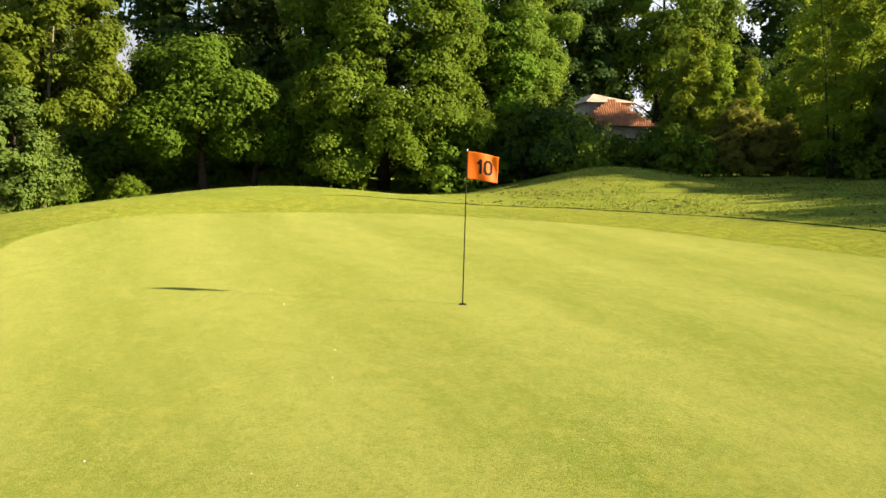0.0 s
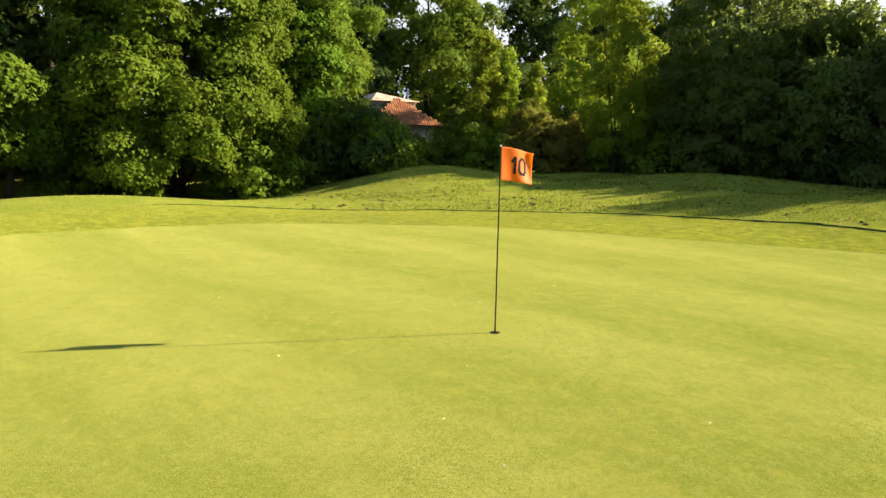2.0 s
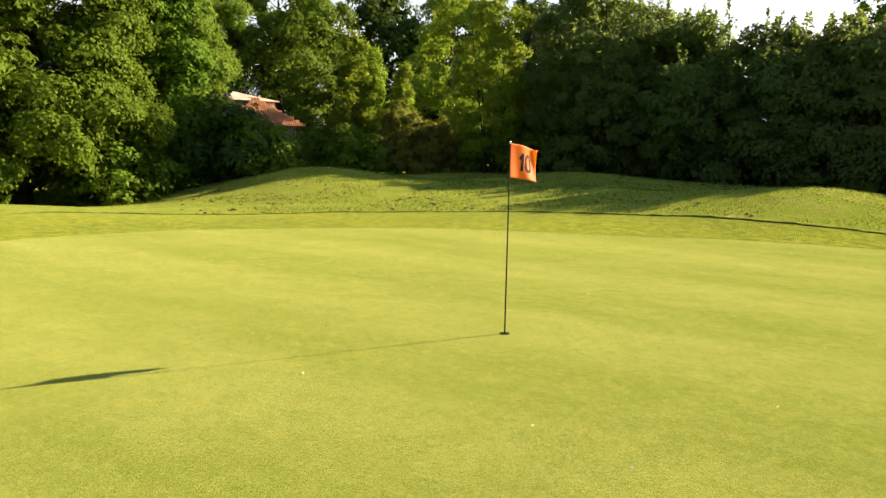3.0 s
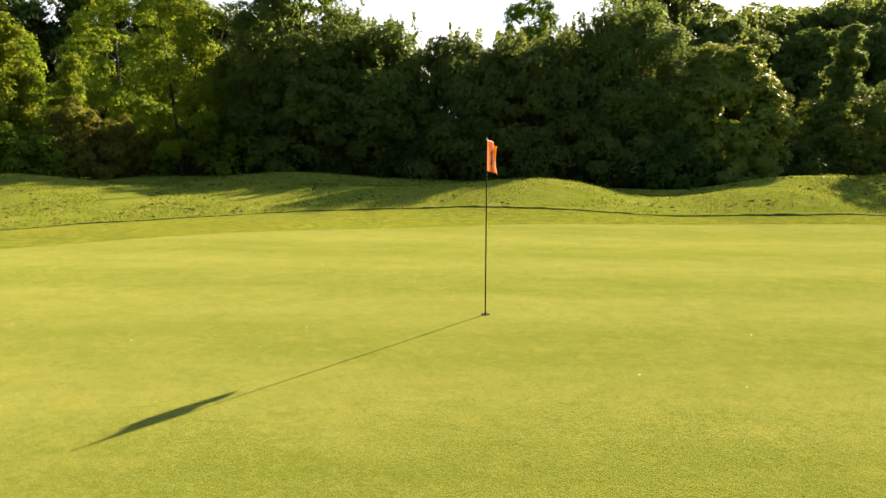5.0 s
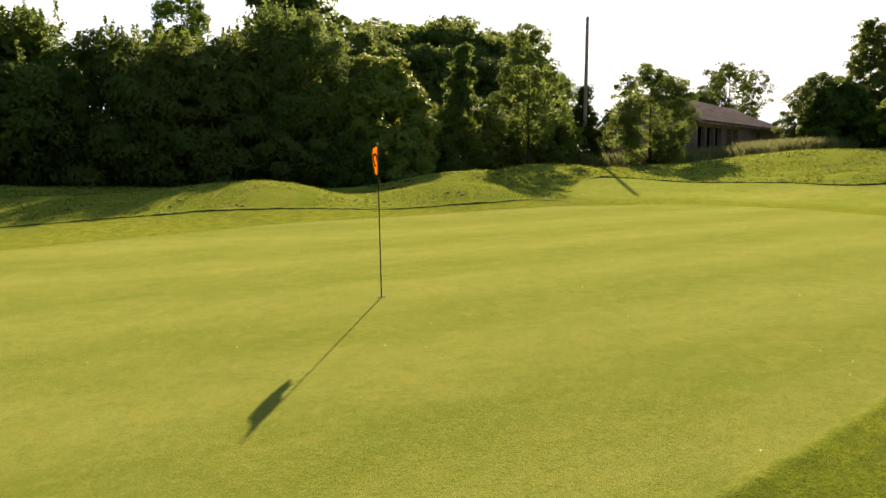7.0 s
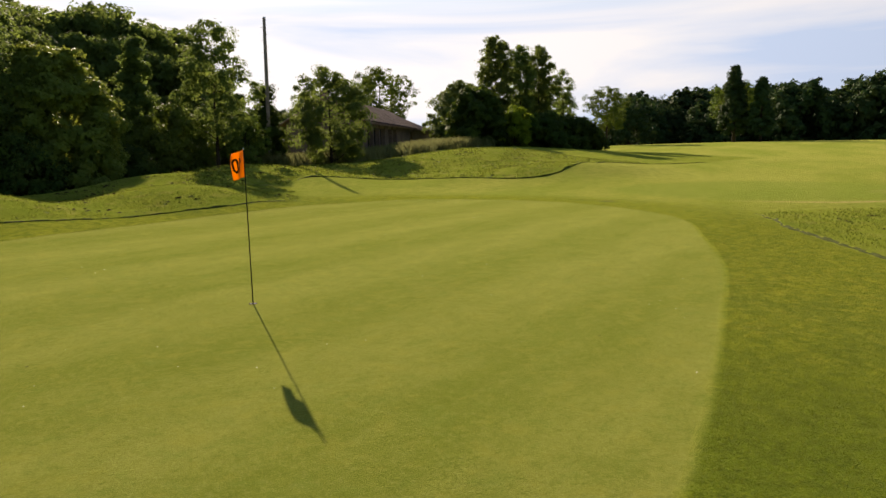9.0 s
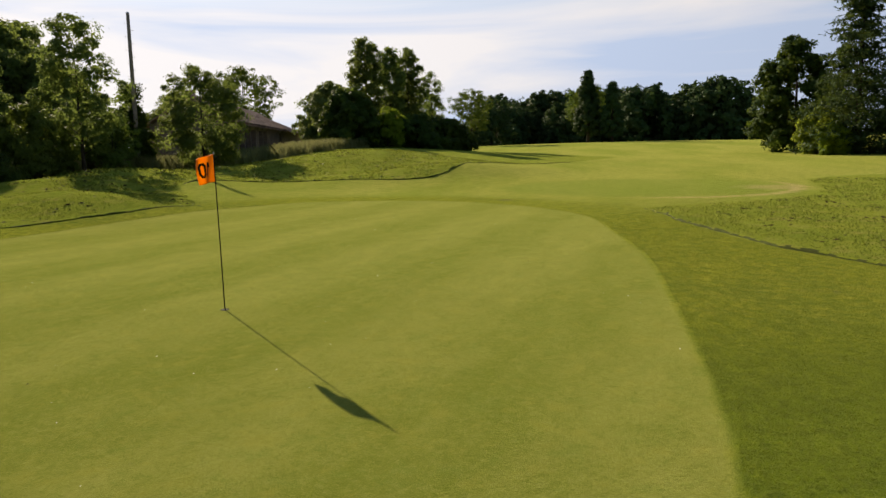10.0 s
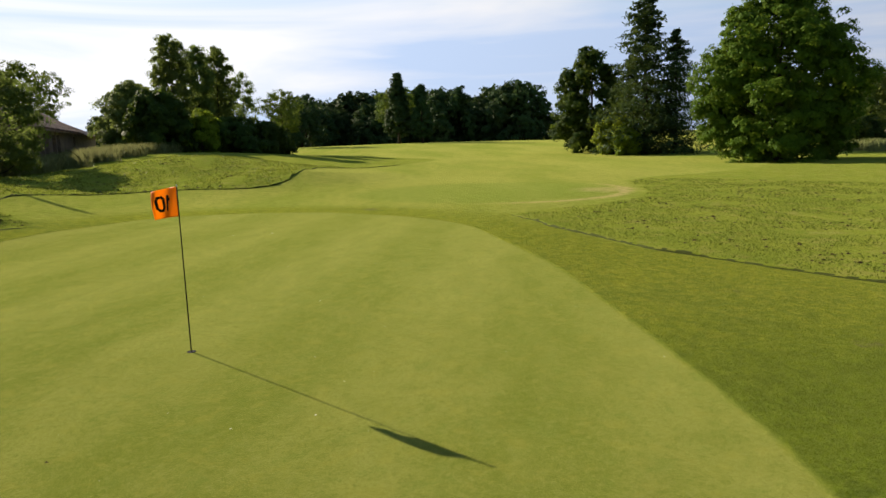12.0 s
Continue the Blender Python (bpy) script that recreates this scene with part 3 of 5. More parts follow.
# ---------------------------------------------------------------- flag and hole
def flagstick():
    thing = tagged(new("golf_flag"), "orange golf flag with black number on thin dark stick", "golf flag")
    bm = bmesh.new()
    tube(bm, [(0, 0, -0.05), (0, 0, 0.25), (0, 0, 1.2), (0, 0, 2.10)], [0.0085, 0.0085, 0.0075, 0.0065], 10)
    part("stick", bm, STICK, thing, "thin dark flagstick", True)
    bm = bmesh.new()
    tube(bm, [(0, 0, 2.10), (0, 0, 2.115), (0, 0, 2.13)], [0.010, 0.011, 0.004], 10)
    part("finial", bm, FERRULE, thing, "small pale tip")
    # cloth: hangs from the stick, blown one way and drooping at its free end
    way = Vector((-0.10, 0.995, 0)).normalized()
    side = Vector((-way.y, way.x, 0))
    def cloth(u, v, off=0.0):
        """u along the fly, v up the hoist, both 0..1."""
        run = 0.44 * u
        fold = 0.035 * u * math.sin(7.5 * u + 2.2 * v) + 0.03 * u * math.sin(3 * u - 2.5 * v + 1.0)
        drop = -0.055 * u ** 1.4 - 0.02 * u * (1 - v)
        pinch = 1 - 0.10 * u
        z = 2.105 - 0.37 + 0.37 * (0.5 + (v - 0.5) * pinch) + drop
        return Vector((0, 0, z)) + way * (0.010 + run * (0.94 + 0.04 * v)) + side * (fold + off)
    nu, nv = 36, 24
    bm = bmesh.new()
    layers = []
    for off in (0.0009, -0.0009):
        layers.append([[bm.verts.new(cloth(i / nu, j / nv, off)) for j in range(nv + 1)] for i in range(nu + 1)])
    for k, g in enumerate(layers):
        for i in range(nu):
            for j in range(nv):
                q = (g[i][j], g[i + 1][j], g[i + 1][j + 1], g[i][j + 1])
                bm.faces.new(q if k == 0 else q[::-1])
    a, b = layers
    for i in range(nu):
        bm.faces.new((a[i][0], b[i][0], b[i + 1][0], a[i + 1][0]))
        bm.faces.new((a[i][nv], a[i + 1][nv], b[i + 1][nv], b[i][nv]))
    for j in range(nv):
        bm.faces.new((a[nu][j], b[nu][j], b[nu][j + 1], a[nu][j + 1]))
        bm.faces.new((a[0][j], a[0][j + 1], b[0][j + 1], b[0][j]))
    cl = part("cloth", bm, CLOTH, thing, "orange nylon flag cloth", True)
    # the number 10, printed on both faces
    def strip(bm, path, wide, off):
        for (u0, v0), (u1, v1) in zip(path, path[1:]):
            d = Vector((u1 - u0, v1 - v0))
            nrm = Vector((-d.y, d.x)).normalized() * wide / 2
            ext = d.normalized() * wide * 0.28
            steps = 6
            rows = []
            for s in range(steps + 1):
                p = Vector((u0, v0)) - ext + (d + 2 * ext) * (s / steps)
                row = []
                for sg in (-1, 1):
                    q = p + nrm * sg
                    row.append(bm.verts.new(cloth(q.x, q.y, off)))
                rows.append(row)
            for r0, r1 in zip(rows, rows[1:]):
                bm.faces.new((r0[0], r1[0], r1[1], r0[1]))
    one = [(0.34, 0.60), (0.42, 0.74), (0.42, 0.26)]
    zero = [(0.56, 0.36), (0.56, 0.64), (0.62, 0.73), (0.72, 0.73), (0.78, 0.64), (0.78, 0.36), (0.72, 0.27), (0.62, 0.27), (0.56, 0.36)]
    for off in (-0.0022, 0.0022):
        bm = bmesh.new()
        strip(bm, one, 0.085, off)
        part("numeral", bm, INK, cl, "black printed numeral 1")
        bm = bmesh.new()
        strip(bm, zero, 0.085, off * 1.15)
        part("numeral", bm, INK, cl, "black printed numeral 0")
    return thing


flagstick()


def hole_cup():
    thing = tagged(new("golf_hole"), "flat near-black disc with rim for the shaded hole in the green", "golf hole")
    bm = bmesh.new()
    sides = 32
    prof = [(0.058, 0.002), (0.0565, 0.006), (0.054, 0.006), (0.0535, 0.003)]
    rings = [[bm.verts.new((r * math.cos(2 * math.pi * k / sides), r * math.sin(2 * math.pi * k / sides), z)) for k in range(sides)] for r, z in prof]
    for lo, hi in zip(rings, rings[1:]):
        for k in range(sides):
            bm.faces.new((lo[k], lo[(k + 1) % sides], hi[(k + 1) % sides], hi[k]))
    part("rim", bm, CUP, thing, "", True)
    # flat disc just above the turf; the shade inside the hole is its colour
    bm = bmesh.new()
    bmesh.ops.create_circle(bm, cap_ends=True, segments=32, radius=0.054, matrix=Matrix.Translation((0, 0, 0.004)))
    part("cup", bm, CUP, thing)
    return thing


hole_cup()


# ---------------------------------------------------------------- trees
def lobed_crown(rng, low, high, reach, lobes, clumps, per, clump_size, form, lump=0.38):
    """Points and facings of the leaves of a crown made of overlapping lobes with gaps between them."""
    where, facing, centres = [], [], []
    for k in range(lobes):
        t = (k + rng.random()) / lobes
        ang = k * 2.399963 + rng.normal() * 0.35
        r_here = reach * form(t)
        rad = r_here * (0.62 + 0.2 * rng.random())
        lobe_r = max(0.30, lump * reach * (0.7 + 0.6 * rng.random()) * (0.5 + 0.5 * form(t)))
        c = np.array([math.cos(ang) * rad, math.sin(ang) * rad, low + (high - low) * t])
        centres.append((c, lobe_r))
    share = np.array([r ** 2 for _, r in centres])
    share = (share / share.sum() * clumps).astype(int) + 1
    for (c, lobe_r), count in zip(centres, share):
        d = rng.normal(size=(count, 3))
        out = np.array([c[0], c[1], (high - low) * 0.12])
        d += 0.8 * out / (np.linalg.norm(out) + 1e-6)
        d /= np.linalg.norm(d, axis=1, keepdims=True)
        squash = np.array([1, 1, 0.85]) * (0.75 + 0.5 * rng.random(3))
        p = c + d * lobe_r * (0.55 + 0.55 * rng.random((count, 1)) ** 0.7) * squash
        # each spray is a small rounded tuft, leafy on its outer and upper side
        axis = d * 0.8 + np.array([0, 0, 0.75]) + rng.normal(size=(count, 3)) * 0.25
        axis /= np.linalg.norm(axis, axis=1, keepdims=True)
        axis = np.repeat(axis, per, 0)
        size = np.repeat(clump_size * (0.75 + 1.0 * rng.random((count, 1)) ** 1.5), per, 0)
        n = rng.normal(size=(count * per, 3)) + axis * 1.15
        n /= np.linalg.norm(n, axis=1, keepdims=True)
        deep = 1.0 - 0.55 * rng.random((count * per, 1)) ** 2 + 0.22 * np.abs(rng.normal(size=(count * per, 1)))
        leaf = np.repeat(p, per, 0) + n * size * 1.3 * deep * np.array([1.0, 1.0, 0.72])
        where.append(leaf)
        facing.append(n * 0.9 + axis * 0.5 + rng.normal(size=(count * per, 3)) * 0.36)
    return np.vstack(where), np.vstack(facing), centres


FORMS = {
    "round": lambda t: math.sqrt(max(0.05, 1 - (2 * t - 1) ** 2)),
    "oval": lambda t: max(0.22, math.sin(math.pi * min(1, 0.18 + 0.80 * t)) ** 0.7),
    "dome": lambda t: max(0.2, (1 - t ** 2.4)) ** 0.6,
    "spire": lambda t: max(0.12, (1 - t) ** 0.8 * min(1, 0.55 + 3 * t)),
    "column": lambda t: 0.72 if t < 0.75 else 0.72 * math.sqrt(max(0.08, (1 - t) / 0.25)),
}


def tree_thing(name, label, seed, height, low, reach, form, leaf, material, bark=None, lobes=26, clumps=420, per=60, clump_size=0.26,
               leaf_long=0.17, leaf_wide=0.12, trunk=0.16, stems=1, lean=(0, 0), core=0.5, lump=0.38, shoots=0, dense=1.7, category="tree"):
    """A tree with trunk, limbs and a crown of single leaves, standing at the origin."""
    rng = np.random.default_rng(seed)
    thing = tagged(new(name), label, category)
    where, facing, centres = lobed_crown(rng, low, height - 0.12 * reach, reach, lobes, clumps, int(per * dense), clump_size, FORMS[form], lump)
    if shoots:
        # young upright shoots along the top of the crown
        tops = [c for c in centres if c[0][2] > low + 0.45 * (height - low)]
        for k in range(shoots):
            c, r = tops[int(rng.integers(0, len(tops)))]
            d = rng.normal(size=3) * 0.5
            foot = c + np.array([d[0] * r, d[1] * r, r * 0.75])
            step = np.linspace(0, 1, 26)[:, None]
            rod = foot + step * (np.array([0, 0, 0.4 + 0.6 * rng.random()]) + rng.normal(size=3) * 0.14) + rng.normal(size=(26, 3)) * 0.07 * (1.2 - step)
            where = np.vstack([where, rod])
            facing = np.vstack([facing, rng.normal(size=(26, 3)) + np.array([0, 0, 0.4])])
    bend = np.clip(where[:, 2:3] / height, 0, 1) ** 1.3
    where[:, :2] += bend * np.array(lean)
    where[:, 2] = np.maximum(where[:, 2], 0.05)
    size = 0.7 + 0.6 * rng.random(len(where))
    size *= 1.22 / math.sqrt(dense)
    me = leaves_mesh("crown", where, facing, leaf_long * size, leaf_wide * size, rng)
    part_mesh("crown", me, material, thing, leaf)
    if core:
        # the shaded inner foliage: fewer, larger sprays within the crown
        count = int(lobes * 170 * core)
        pick = rng.integers(0, len(centres), count)
        cc = np.array([c for c, _ in centres])[pick]
        rr = np.array([r for _, r in centres])[pick][:, None]
        d = rng.normal(size=(count, 3)) + 0.5 * cc / (np.linalg.norm(cc, axis=1, keepdims=True) + 1e-6) * np.array([1, 1, 0.3])
        d /= np.linalg.norm(d, axis=1, keepdims=True)
        p = cc * np.array([0.92, 0.92, 1]) + d * rr * (0.35 + 0.4 * rng.random((count, 1)))
        p[:, :2] += np.clip(p[:, 2:3] / height, 0, 1) ** 1.3 * np.array(lean)
        p[:, 2] = np.maximum(p[:, 2], 0.1)
        me = leaves_mesh("inner_foliage", p, d + rng.normal(size=(count, 3)) * 0.4, leaf_long * (1.4 + 0.9 * rng.random(count)), leaf_long * (1.1 + 0.7 * rng.random(count)), rng)
        part_mesh("inner_foliage", me, material, thing)
    bm = bmesh.new()
    for s in range(stems):
        a = s * 2.4 + rng.random()
        foot = np.array([math.cos(a), math.sin(a)]) * (0.0 if stems == 1 else 0.22 + 0.1 * s)
        top = np.array(lean) * 0.8 + (foot * 3.5 if stems > 1 else 0)
        pts, rad = [], []
        for k in range(7):
            t = k / 6
            wob = rng.normal(size=2) * 0.05 * height * 0.12
            pts.append((foot[0] + (top[0]) * t ** 1.3 + wob[0] * t, foot[1] + (top[1]) * t ** 1.3 + wob[1] * t, -0.25 + (height * 0.86 + 0.25) * t))
            rad.append(trunk * (1.25 if k == 0 else 1) * (1 - 0.86 * t) / (1 if stems == 1 else 1.4))
        tube(bm, pts, rad, 9)
        if s == 0:
            spine = pts
    for c, r in centres[:: max(1, len(centres) // 16)]:
        z0 = max(0.35, c[2] - 0.55 * math.hypot(c[0], c[1]) - 0.2)
        t = min(0.95, (z0 + 0.25) / (height * 0.86 + 0.25)) * 6
        i = int(t)
        a = np.array(spine[i]) + (np.array(spine[min(6, i + 1)]) - np.array(spine[i])) * (t - i)
        tip = np.array(c) + np.array([*(np.array(lean) * (c[2] / height) ** 1.3), 0])
        mid = (a + tip) / 2 + rng.normal(size=3) * 0.12 + np.array([0, 0, -0.05 * r])
        q = max(0.015, trunk * 0.42 * (1 - z0 / height))
        tube(bm, [a, a * 0.5 + mid * 0.5 + rng.normal(size=3) * 0.05, mid, tip * 0.6 + mid * 0.4, tip], [q, q * 0.8, q * 0.6, q * 0.4, q * 0.15], 6)
    part("trunk", bm, bark or BARK, thing, "", True)
    return thing


def conifer_thing(name, label, seed, height, low, reach, material, levels=26, around=9, per=26, droop=0.25, needle=(0.34, 0.07), trunk=0.2, ragged=0.5, category="conifer tree"):
    """A conifer with whorls of drooping boughs."""
    rng = np.random.default_rng(seed)
    thing = tagged(new(name), label, category)
    where, facing, boughs = [], [], []
    for k in range(levels):
        t = (k + 0.5 * rng.random()) / levels
        z = low + (height - low) * t
        for b in range(around):
            ang = b * 2 * math.pi / around + k * 1.1 + rng.normal() * 0.25
            size = reach * ((1 - t) ** 0.75 * 0.95 + 0.06) * (1.0 - 0.7 * ragged + 1.0 * ragged * rng.random())
            z = low + (height - low) * min(0.99, max(0.0, t + rng.normal() * 0.55 / levels))
            d = np.array([math.cos(ang), math.sin(ang), 0])
            s = rng.random((per, 1)) ** 0.65
            rise = (-droop * s ** 1.6 + 0.10 * s) * size
            p = np.array([0, 0, z]) + d * s * size + np.array([0, 0, 1]) * rise
            wide = (0.10 + 0.16 * (1 - s)) * size
            p = p + rng.normal(size=(per, 3)) * wide * np.array([1, 1, 0.45])
            where.append(p)
            facing.append(rng.normal(size=(per, 3)) * 0.55 + np.array([0, 0, 0.9]) + d * 0.3)
            if b % 2 == 0:
                boughs.append((np.array([0, 0, z]), np.array([0, 0, z]) + d * size * 0.8 + np.array([0, 0, 1]) * (rise.mean()), size))
    where, facing = np.vstack(where), np.vstack(facing)
    where[:, 2] = np.maximum(where[:, 2], 0.08)
    size = 0.7 + 0.6 * rng.random(len(where))
    part_mesh("crown", leaves_mesh("crown", where, facing, needle[0] * size, needle[1] * size, rng), material, thing, "")
    bm = bmesh.new()
    tube(bm, [(0, 0, -0.25), (0, 0, height * 0.3), (0, 0, height * 0.65), (0, 0, height * 0.98)], [trunk * 1.2, trunk * 0.85, trunk * 0.45, 0.02], 9)
    for a, b, s in boughs[::2]:
        tube(bm, [a, (a + b) / 2 + np.array([0, 0, 0.04 * s]), b], [0.028, 0.02, 0.006], 5)
    part("trunk", bm, BARK, thing, "", True)
    return thing


def stand(thing, x, y, turn=0.0, scale=1.0, sink=0.0):
    thing.matrix_basis = Matrix.LocRotScale((x, y, float(land(x, y)) - sink), Euler((0, 0, radians(turn))), (scale,) * 3)
    return thing


def again(thing, x, y, turn=0.0, scale=1.0, sink=0.0):
    kind = thing.name.split(".")[0].replace("_", " ")
    tagged(thing, group=kind + ("es" if kind.endswith(("sh", "ch")) else "s"))
    thing_copy = copy_thing(thing, pose(0, 0, 0))
    return stand(thing_copy, x, y, turn, scale, sink)


# --- the wood along the west side
olive = stand(tree_thing("olive_toned_tree", "low grey-green leafy tree at the wood's edge", 11, 4.8, 0.4, 1.7, "oval", "", LEAF_OLIVE, lobes=22, clumps=150, per=70, clump_size=0.26, leaf_long=0.15, leaf_wide=0.12), -16.6, -16.3)
leaning = stand(tree_thing("locust_tree", "bright green tree with bare leaning limbs", 12, 8.8, 3.3, 2.6, "oval", "", LEAF_LOCUST, bark=BARK_PALE, lobes=20, clumps=260, per=80, clump_size=0.28, leaf_long=0.17, leaf_wide=0.13, lean=(0.8, 1.6), core=0.25, lump=0.30), -18.6, -16.6)
again(leaning, -19.8, -18.9, 130, 0.9)
maple = stand(tree_thing("maple_tree", "bright green maple with branches spreading over the turf", 13, 6.4, 2.0, 2.7, "round", "", LEAF_MAPLE, lobes=20, lump=0.40, clumps=300, per=130, leaf_long=0.165, leaf_wide=0.155, clump_size=0.44, core=0.9, lean=(1.6, 0.3), trunk=0.22), -23.6, -11.8)
again(maple, -24.6, -9.8, 140, 0.78)
oak = stand(tree_thing("broadleaf_tree", "dense deep-green broadleaf tree leafy to the ground", 14, 13.5, 1.0, 5.0, "dome", "", LEAF_OAK, lobes=70, clumps=800, per=98, clump_size=0.33, leaf_long=0.155, leaf_wide=0.14, core=0.9, trunk=0.28, lump=0.25), -26.0, -3.6)
hornbeam = stand(tree_thing("hornbeam_tree", "full green hornbeam leafy to the ground", 15, 9.6, 0.7, 3.1, "dome", "", LEAF_OAK, lobes=34, clumps=300, per=100, clump_size=0.38, leaf_long=0.16, leaf_wide=0.15, core=0.8, trunk=0.2), -28.3, 1.3)
pine = stand(tree_thing("pine_tree", "pine with light green plumes above a dark trunk", 16, 11.4, 4.0, 2.5, "oval", "", NEEDLE_PINE, lobes=26, clumps=300, per=110, clump_size=0.28, leaf_long=0.24, leaf_wide=0.06, core=0.12, trunk=0.18, lump=0.27, category="pine tree"), -29.5, 2.9, 0.0, 1.12)
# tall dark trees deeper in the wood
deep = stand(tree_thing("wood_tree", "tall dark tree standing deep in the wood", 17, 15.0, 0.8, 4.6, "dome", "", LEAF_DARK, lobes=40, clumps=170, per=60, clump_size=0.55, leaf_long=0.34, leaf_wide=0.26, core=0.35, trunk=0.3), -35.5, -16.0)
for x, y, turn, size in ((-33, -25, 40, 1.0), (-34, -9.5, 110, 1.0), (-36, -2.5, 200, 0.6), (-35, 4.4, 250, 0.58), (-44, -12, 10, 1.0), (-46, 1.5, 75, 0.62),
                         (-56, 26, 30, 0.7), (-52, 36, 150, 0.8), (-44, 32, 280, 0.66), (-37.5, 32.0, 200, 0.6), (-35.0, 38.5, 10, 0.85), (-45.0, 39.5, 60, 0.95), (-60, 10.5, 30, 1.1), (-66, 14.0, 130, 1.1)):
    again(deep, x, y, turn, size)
arching = stand(tree_thing("high_crowned_oak", "tall dark oak with a high spreading crown beside the house", 47, 17.0, 4.6, 4.8, "oval", "", LEAF_OAK, lobes=30, clumps=240, per=110, clump_size=0.5, leaf_long=0.26, leaf_wide=0.20, core=0.3, trunk=0.3), -62.0, 19.6, 0.0, 1.25)
birch = stand(tree_thing("young_birch", "slender bright green young tree", 18, 8.0, 0.9, 1.5, "spire", "", LEAF_LIGHT, bark=BARK_PALE, lobes=26, clumps=150, per=60, clump_size=0.24, leaf_long=0.15, leaf_wide=0.11, trunk=0.07, core=0.2), -32.0, 13.4)
again(birch, -31.5, 16.2, 120, 0.78)
again(birch, -33.5, 15.2, 220, 0.92)
light_tree = stand(tree_thing("ash_tree", "tall light green ash with airy crown", 19, 13.6, 0.8, 3.4, "oval", "", LEAF_LIGHT, bark=BARK_PALE, lobes=36, clumps=300, per=100, clump_size=0.36, leaf_long=0.17, leaf_wide=0.12, core=0.25, trunk=0.14), -36.5, 23.0)
alder = stand(tree_thing("alder_clump", "airy young alder with several thin stems", 20, 9.6, 0.5, 2.2, "oval", "", LEAF_LIGHT, lobes=30, clumps=200, per=90, clump_size=0.28, leaf_long=0.13, leaf_wide=0.09, core=0.5, trunk=0.09, stems=4), -25.8, 18.6)
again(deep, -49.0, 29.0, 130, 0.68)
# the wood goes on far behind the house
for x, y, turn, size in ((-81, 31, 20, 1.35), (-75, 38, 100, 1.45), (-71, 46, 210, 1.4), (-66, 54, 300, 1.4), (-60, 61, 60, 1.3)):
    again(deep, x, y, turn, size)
dark_tall = stand(tree_thing("tall_willow", "tall dark green tree with feathery top", 21, 11.4, 0.6, 3.8, "dome", "", LEAF_SHRUB, lobes=36, clumps=560, per=56, clump_size=0.26, leaf_long=0.20, leaf_wide=0.10, trunk=0.16, shoots=60), -21.3, 22.4)

# --- the hedge-like belt on the north side, against the sun
belt = stand(tree_thing("hedge_tree", "dark dense shrubby tree leafy to the ground", 22, 7.6, 0.4, 3.5, "dome", "", LEAF_SHRUB, lobes=38, clumps=230, per=62, clump_size=0.42, leaf_long=0.24, leaf_wide=0.15, trunk=0.14, shoots=70), -14.2, 26.2, 0.0, 0.92)
again(belt, -18.0, 24.8, 70, 1.0)
again(belt, -23.6, 24.6, 210, 1.0)
again(belt, -10.6, 26.6, 160, 0.9)
again(belt, -7.9, 28.6, 250, 1.0)
again(belt, -20.8, 25.8, 30, 1.06)
broad = stand(tree_thing("broad_willow", "broad round-topped willow with olive green leaves", 23, 8.9, 0.4, 3.3, "dome", "", LEAF_SHRUB, lobes=42, clumps=360, per=100, clump_size=0.36, leaf_long=0.17, leaf_wide=0.10, trunk=0.18, shoots=60), -5.7, 29.6)
laurel = stand(tree_thing("laurel_bush", "big dome-shaped laurel with sunlit yellow-green rim", 24, 7.0, 0.2, 3.3, "dome", "", LEAF_LAUREL, lobes=130, clumps=900, per=34, clump_size=0.20, leaf_long=0.20, leaf_wide=0.12, trunk=0.14, lump=0.20, core=1.0, category="bush"), -1.3, 30.2)
tall_back = stand(tree_thing("tall_poplar", "tall narrow tree rising behind the hedge", 25, 11.9, 1.2, 2.3, "oval", "", LEAF_OAK, lobes=34, clumps=260, per=60, core=0.15, trunk=0.15), -13.2, 34.2)

# --- lone trees by the mast
lone = stand(tree_thing("lone_tree", "lone airy tree with a straight trunk on the rough", 26, 9.1, 1.7, 2.1, "oval", "", LEAF_SHRUB, lobes=34, clumps=230, per=42, clump_size=0.24, core=0.08, trunk=0.12), 7.9, 37.4)
feather = stand(tree_thing("young_poplar", "pointed young tree with feathery leaves", 27, 9.2, 0.8, 1.7, "spire", "", LEAF_SHRUB, lobes=30, clumps=300, per=50, clump_size=0.22, core=0.3, trunk=0.09), 3.9, 42.0)
shrub = stand(tree_thing("wild_shrub", "loose wild shrub with pale sunlit leaves", 28, 4.2, 0.2, 1.8, "dome", "", LEAF_OLIVE, lobes=22, clumps=150, per=32, clump_size=0.24, core=0.2, trunk=0.05, stems=3, category="shrub"), 4.6, 36.4)
again(shrub, 2.9, 38.5, 140, 1.1)
again(shrub, -62.0, 21.5, 70, 1.5)
again(shrub, 10.4, 40.8, 240, 0.95)
again(shrub, 6.3, 40.5, 40, 1.0)
ivy = stand(tree_thing("ivy_column", "dark ivy-grown column of leaves round the mast foot", 29, 6.2, 0.2, 1.5, "spire", "", LEAF_DARK, lobes=24, clumps=160, per=44, clump_size=0.24, trunk=0.1, category="shrub"), 13.2, 44.6)
again(ivy, 10.9, 44.0, 90, 0.9)
pear = stand(tree_thing("wild_pear_tree", "bushy tree leafy nearly to the ground near the barn", 30, 7.6, 0.5, 3.0, "oval", "", LEAF_SHRUB, lobes=34, clumps=260, per=64, clump_size=0.3, core=0.15, trunk=0.13), 18.6, 45.4)
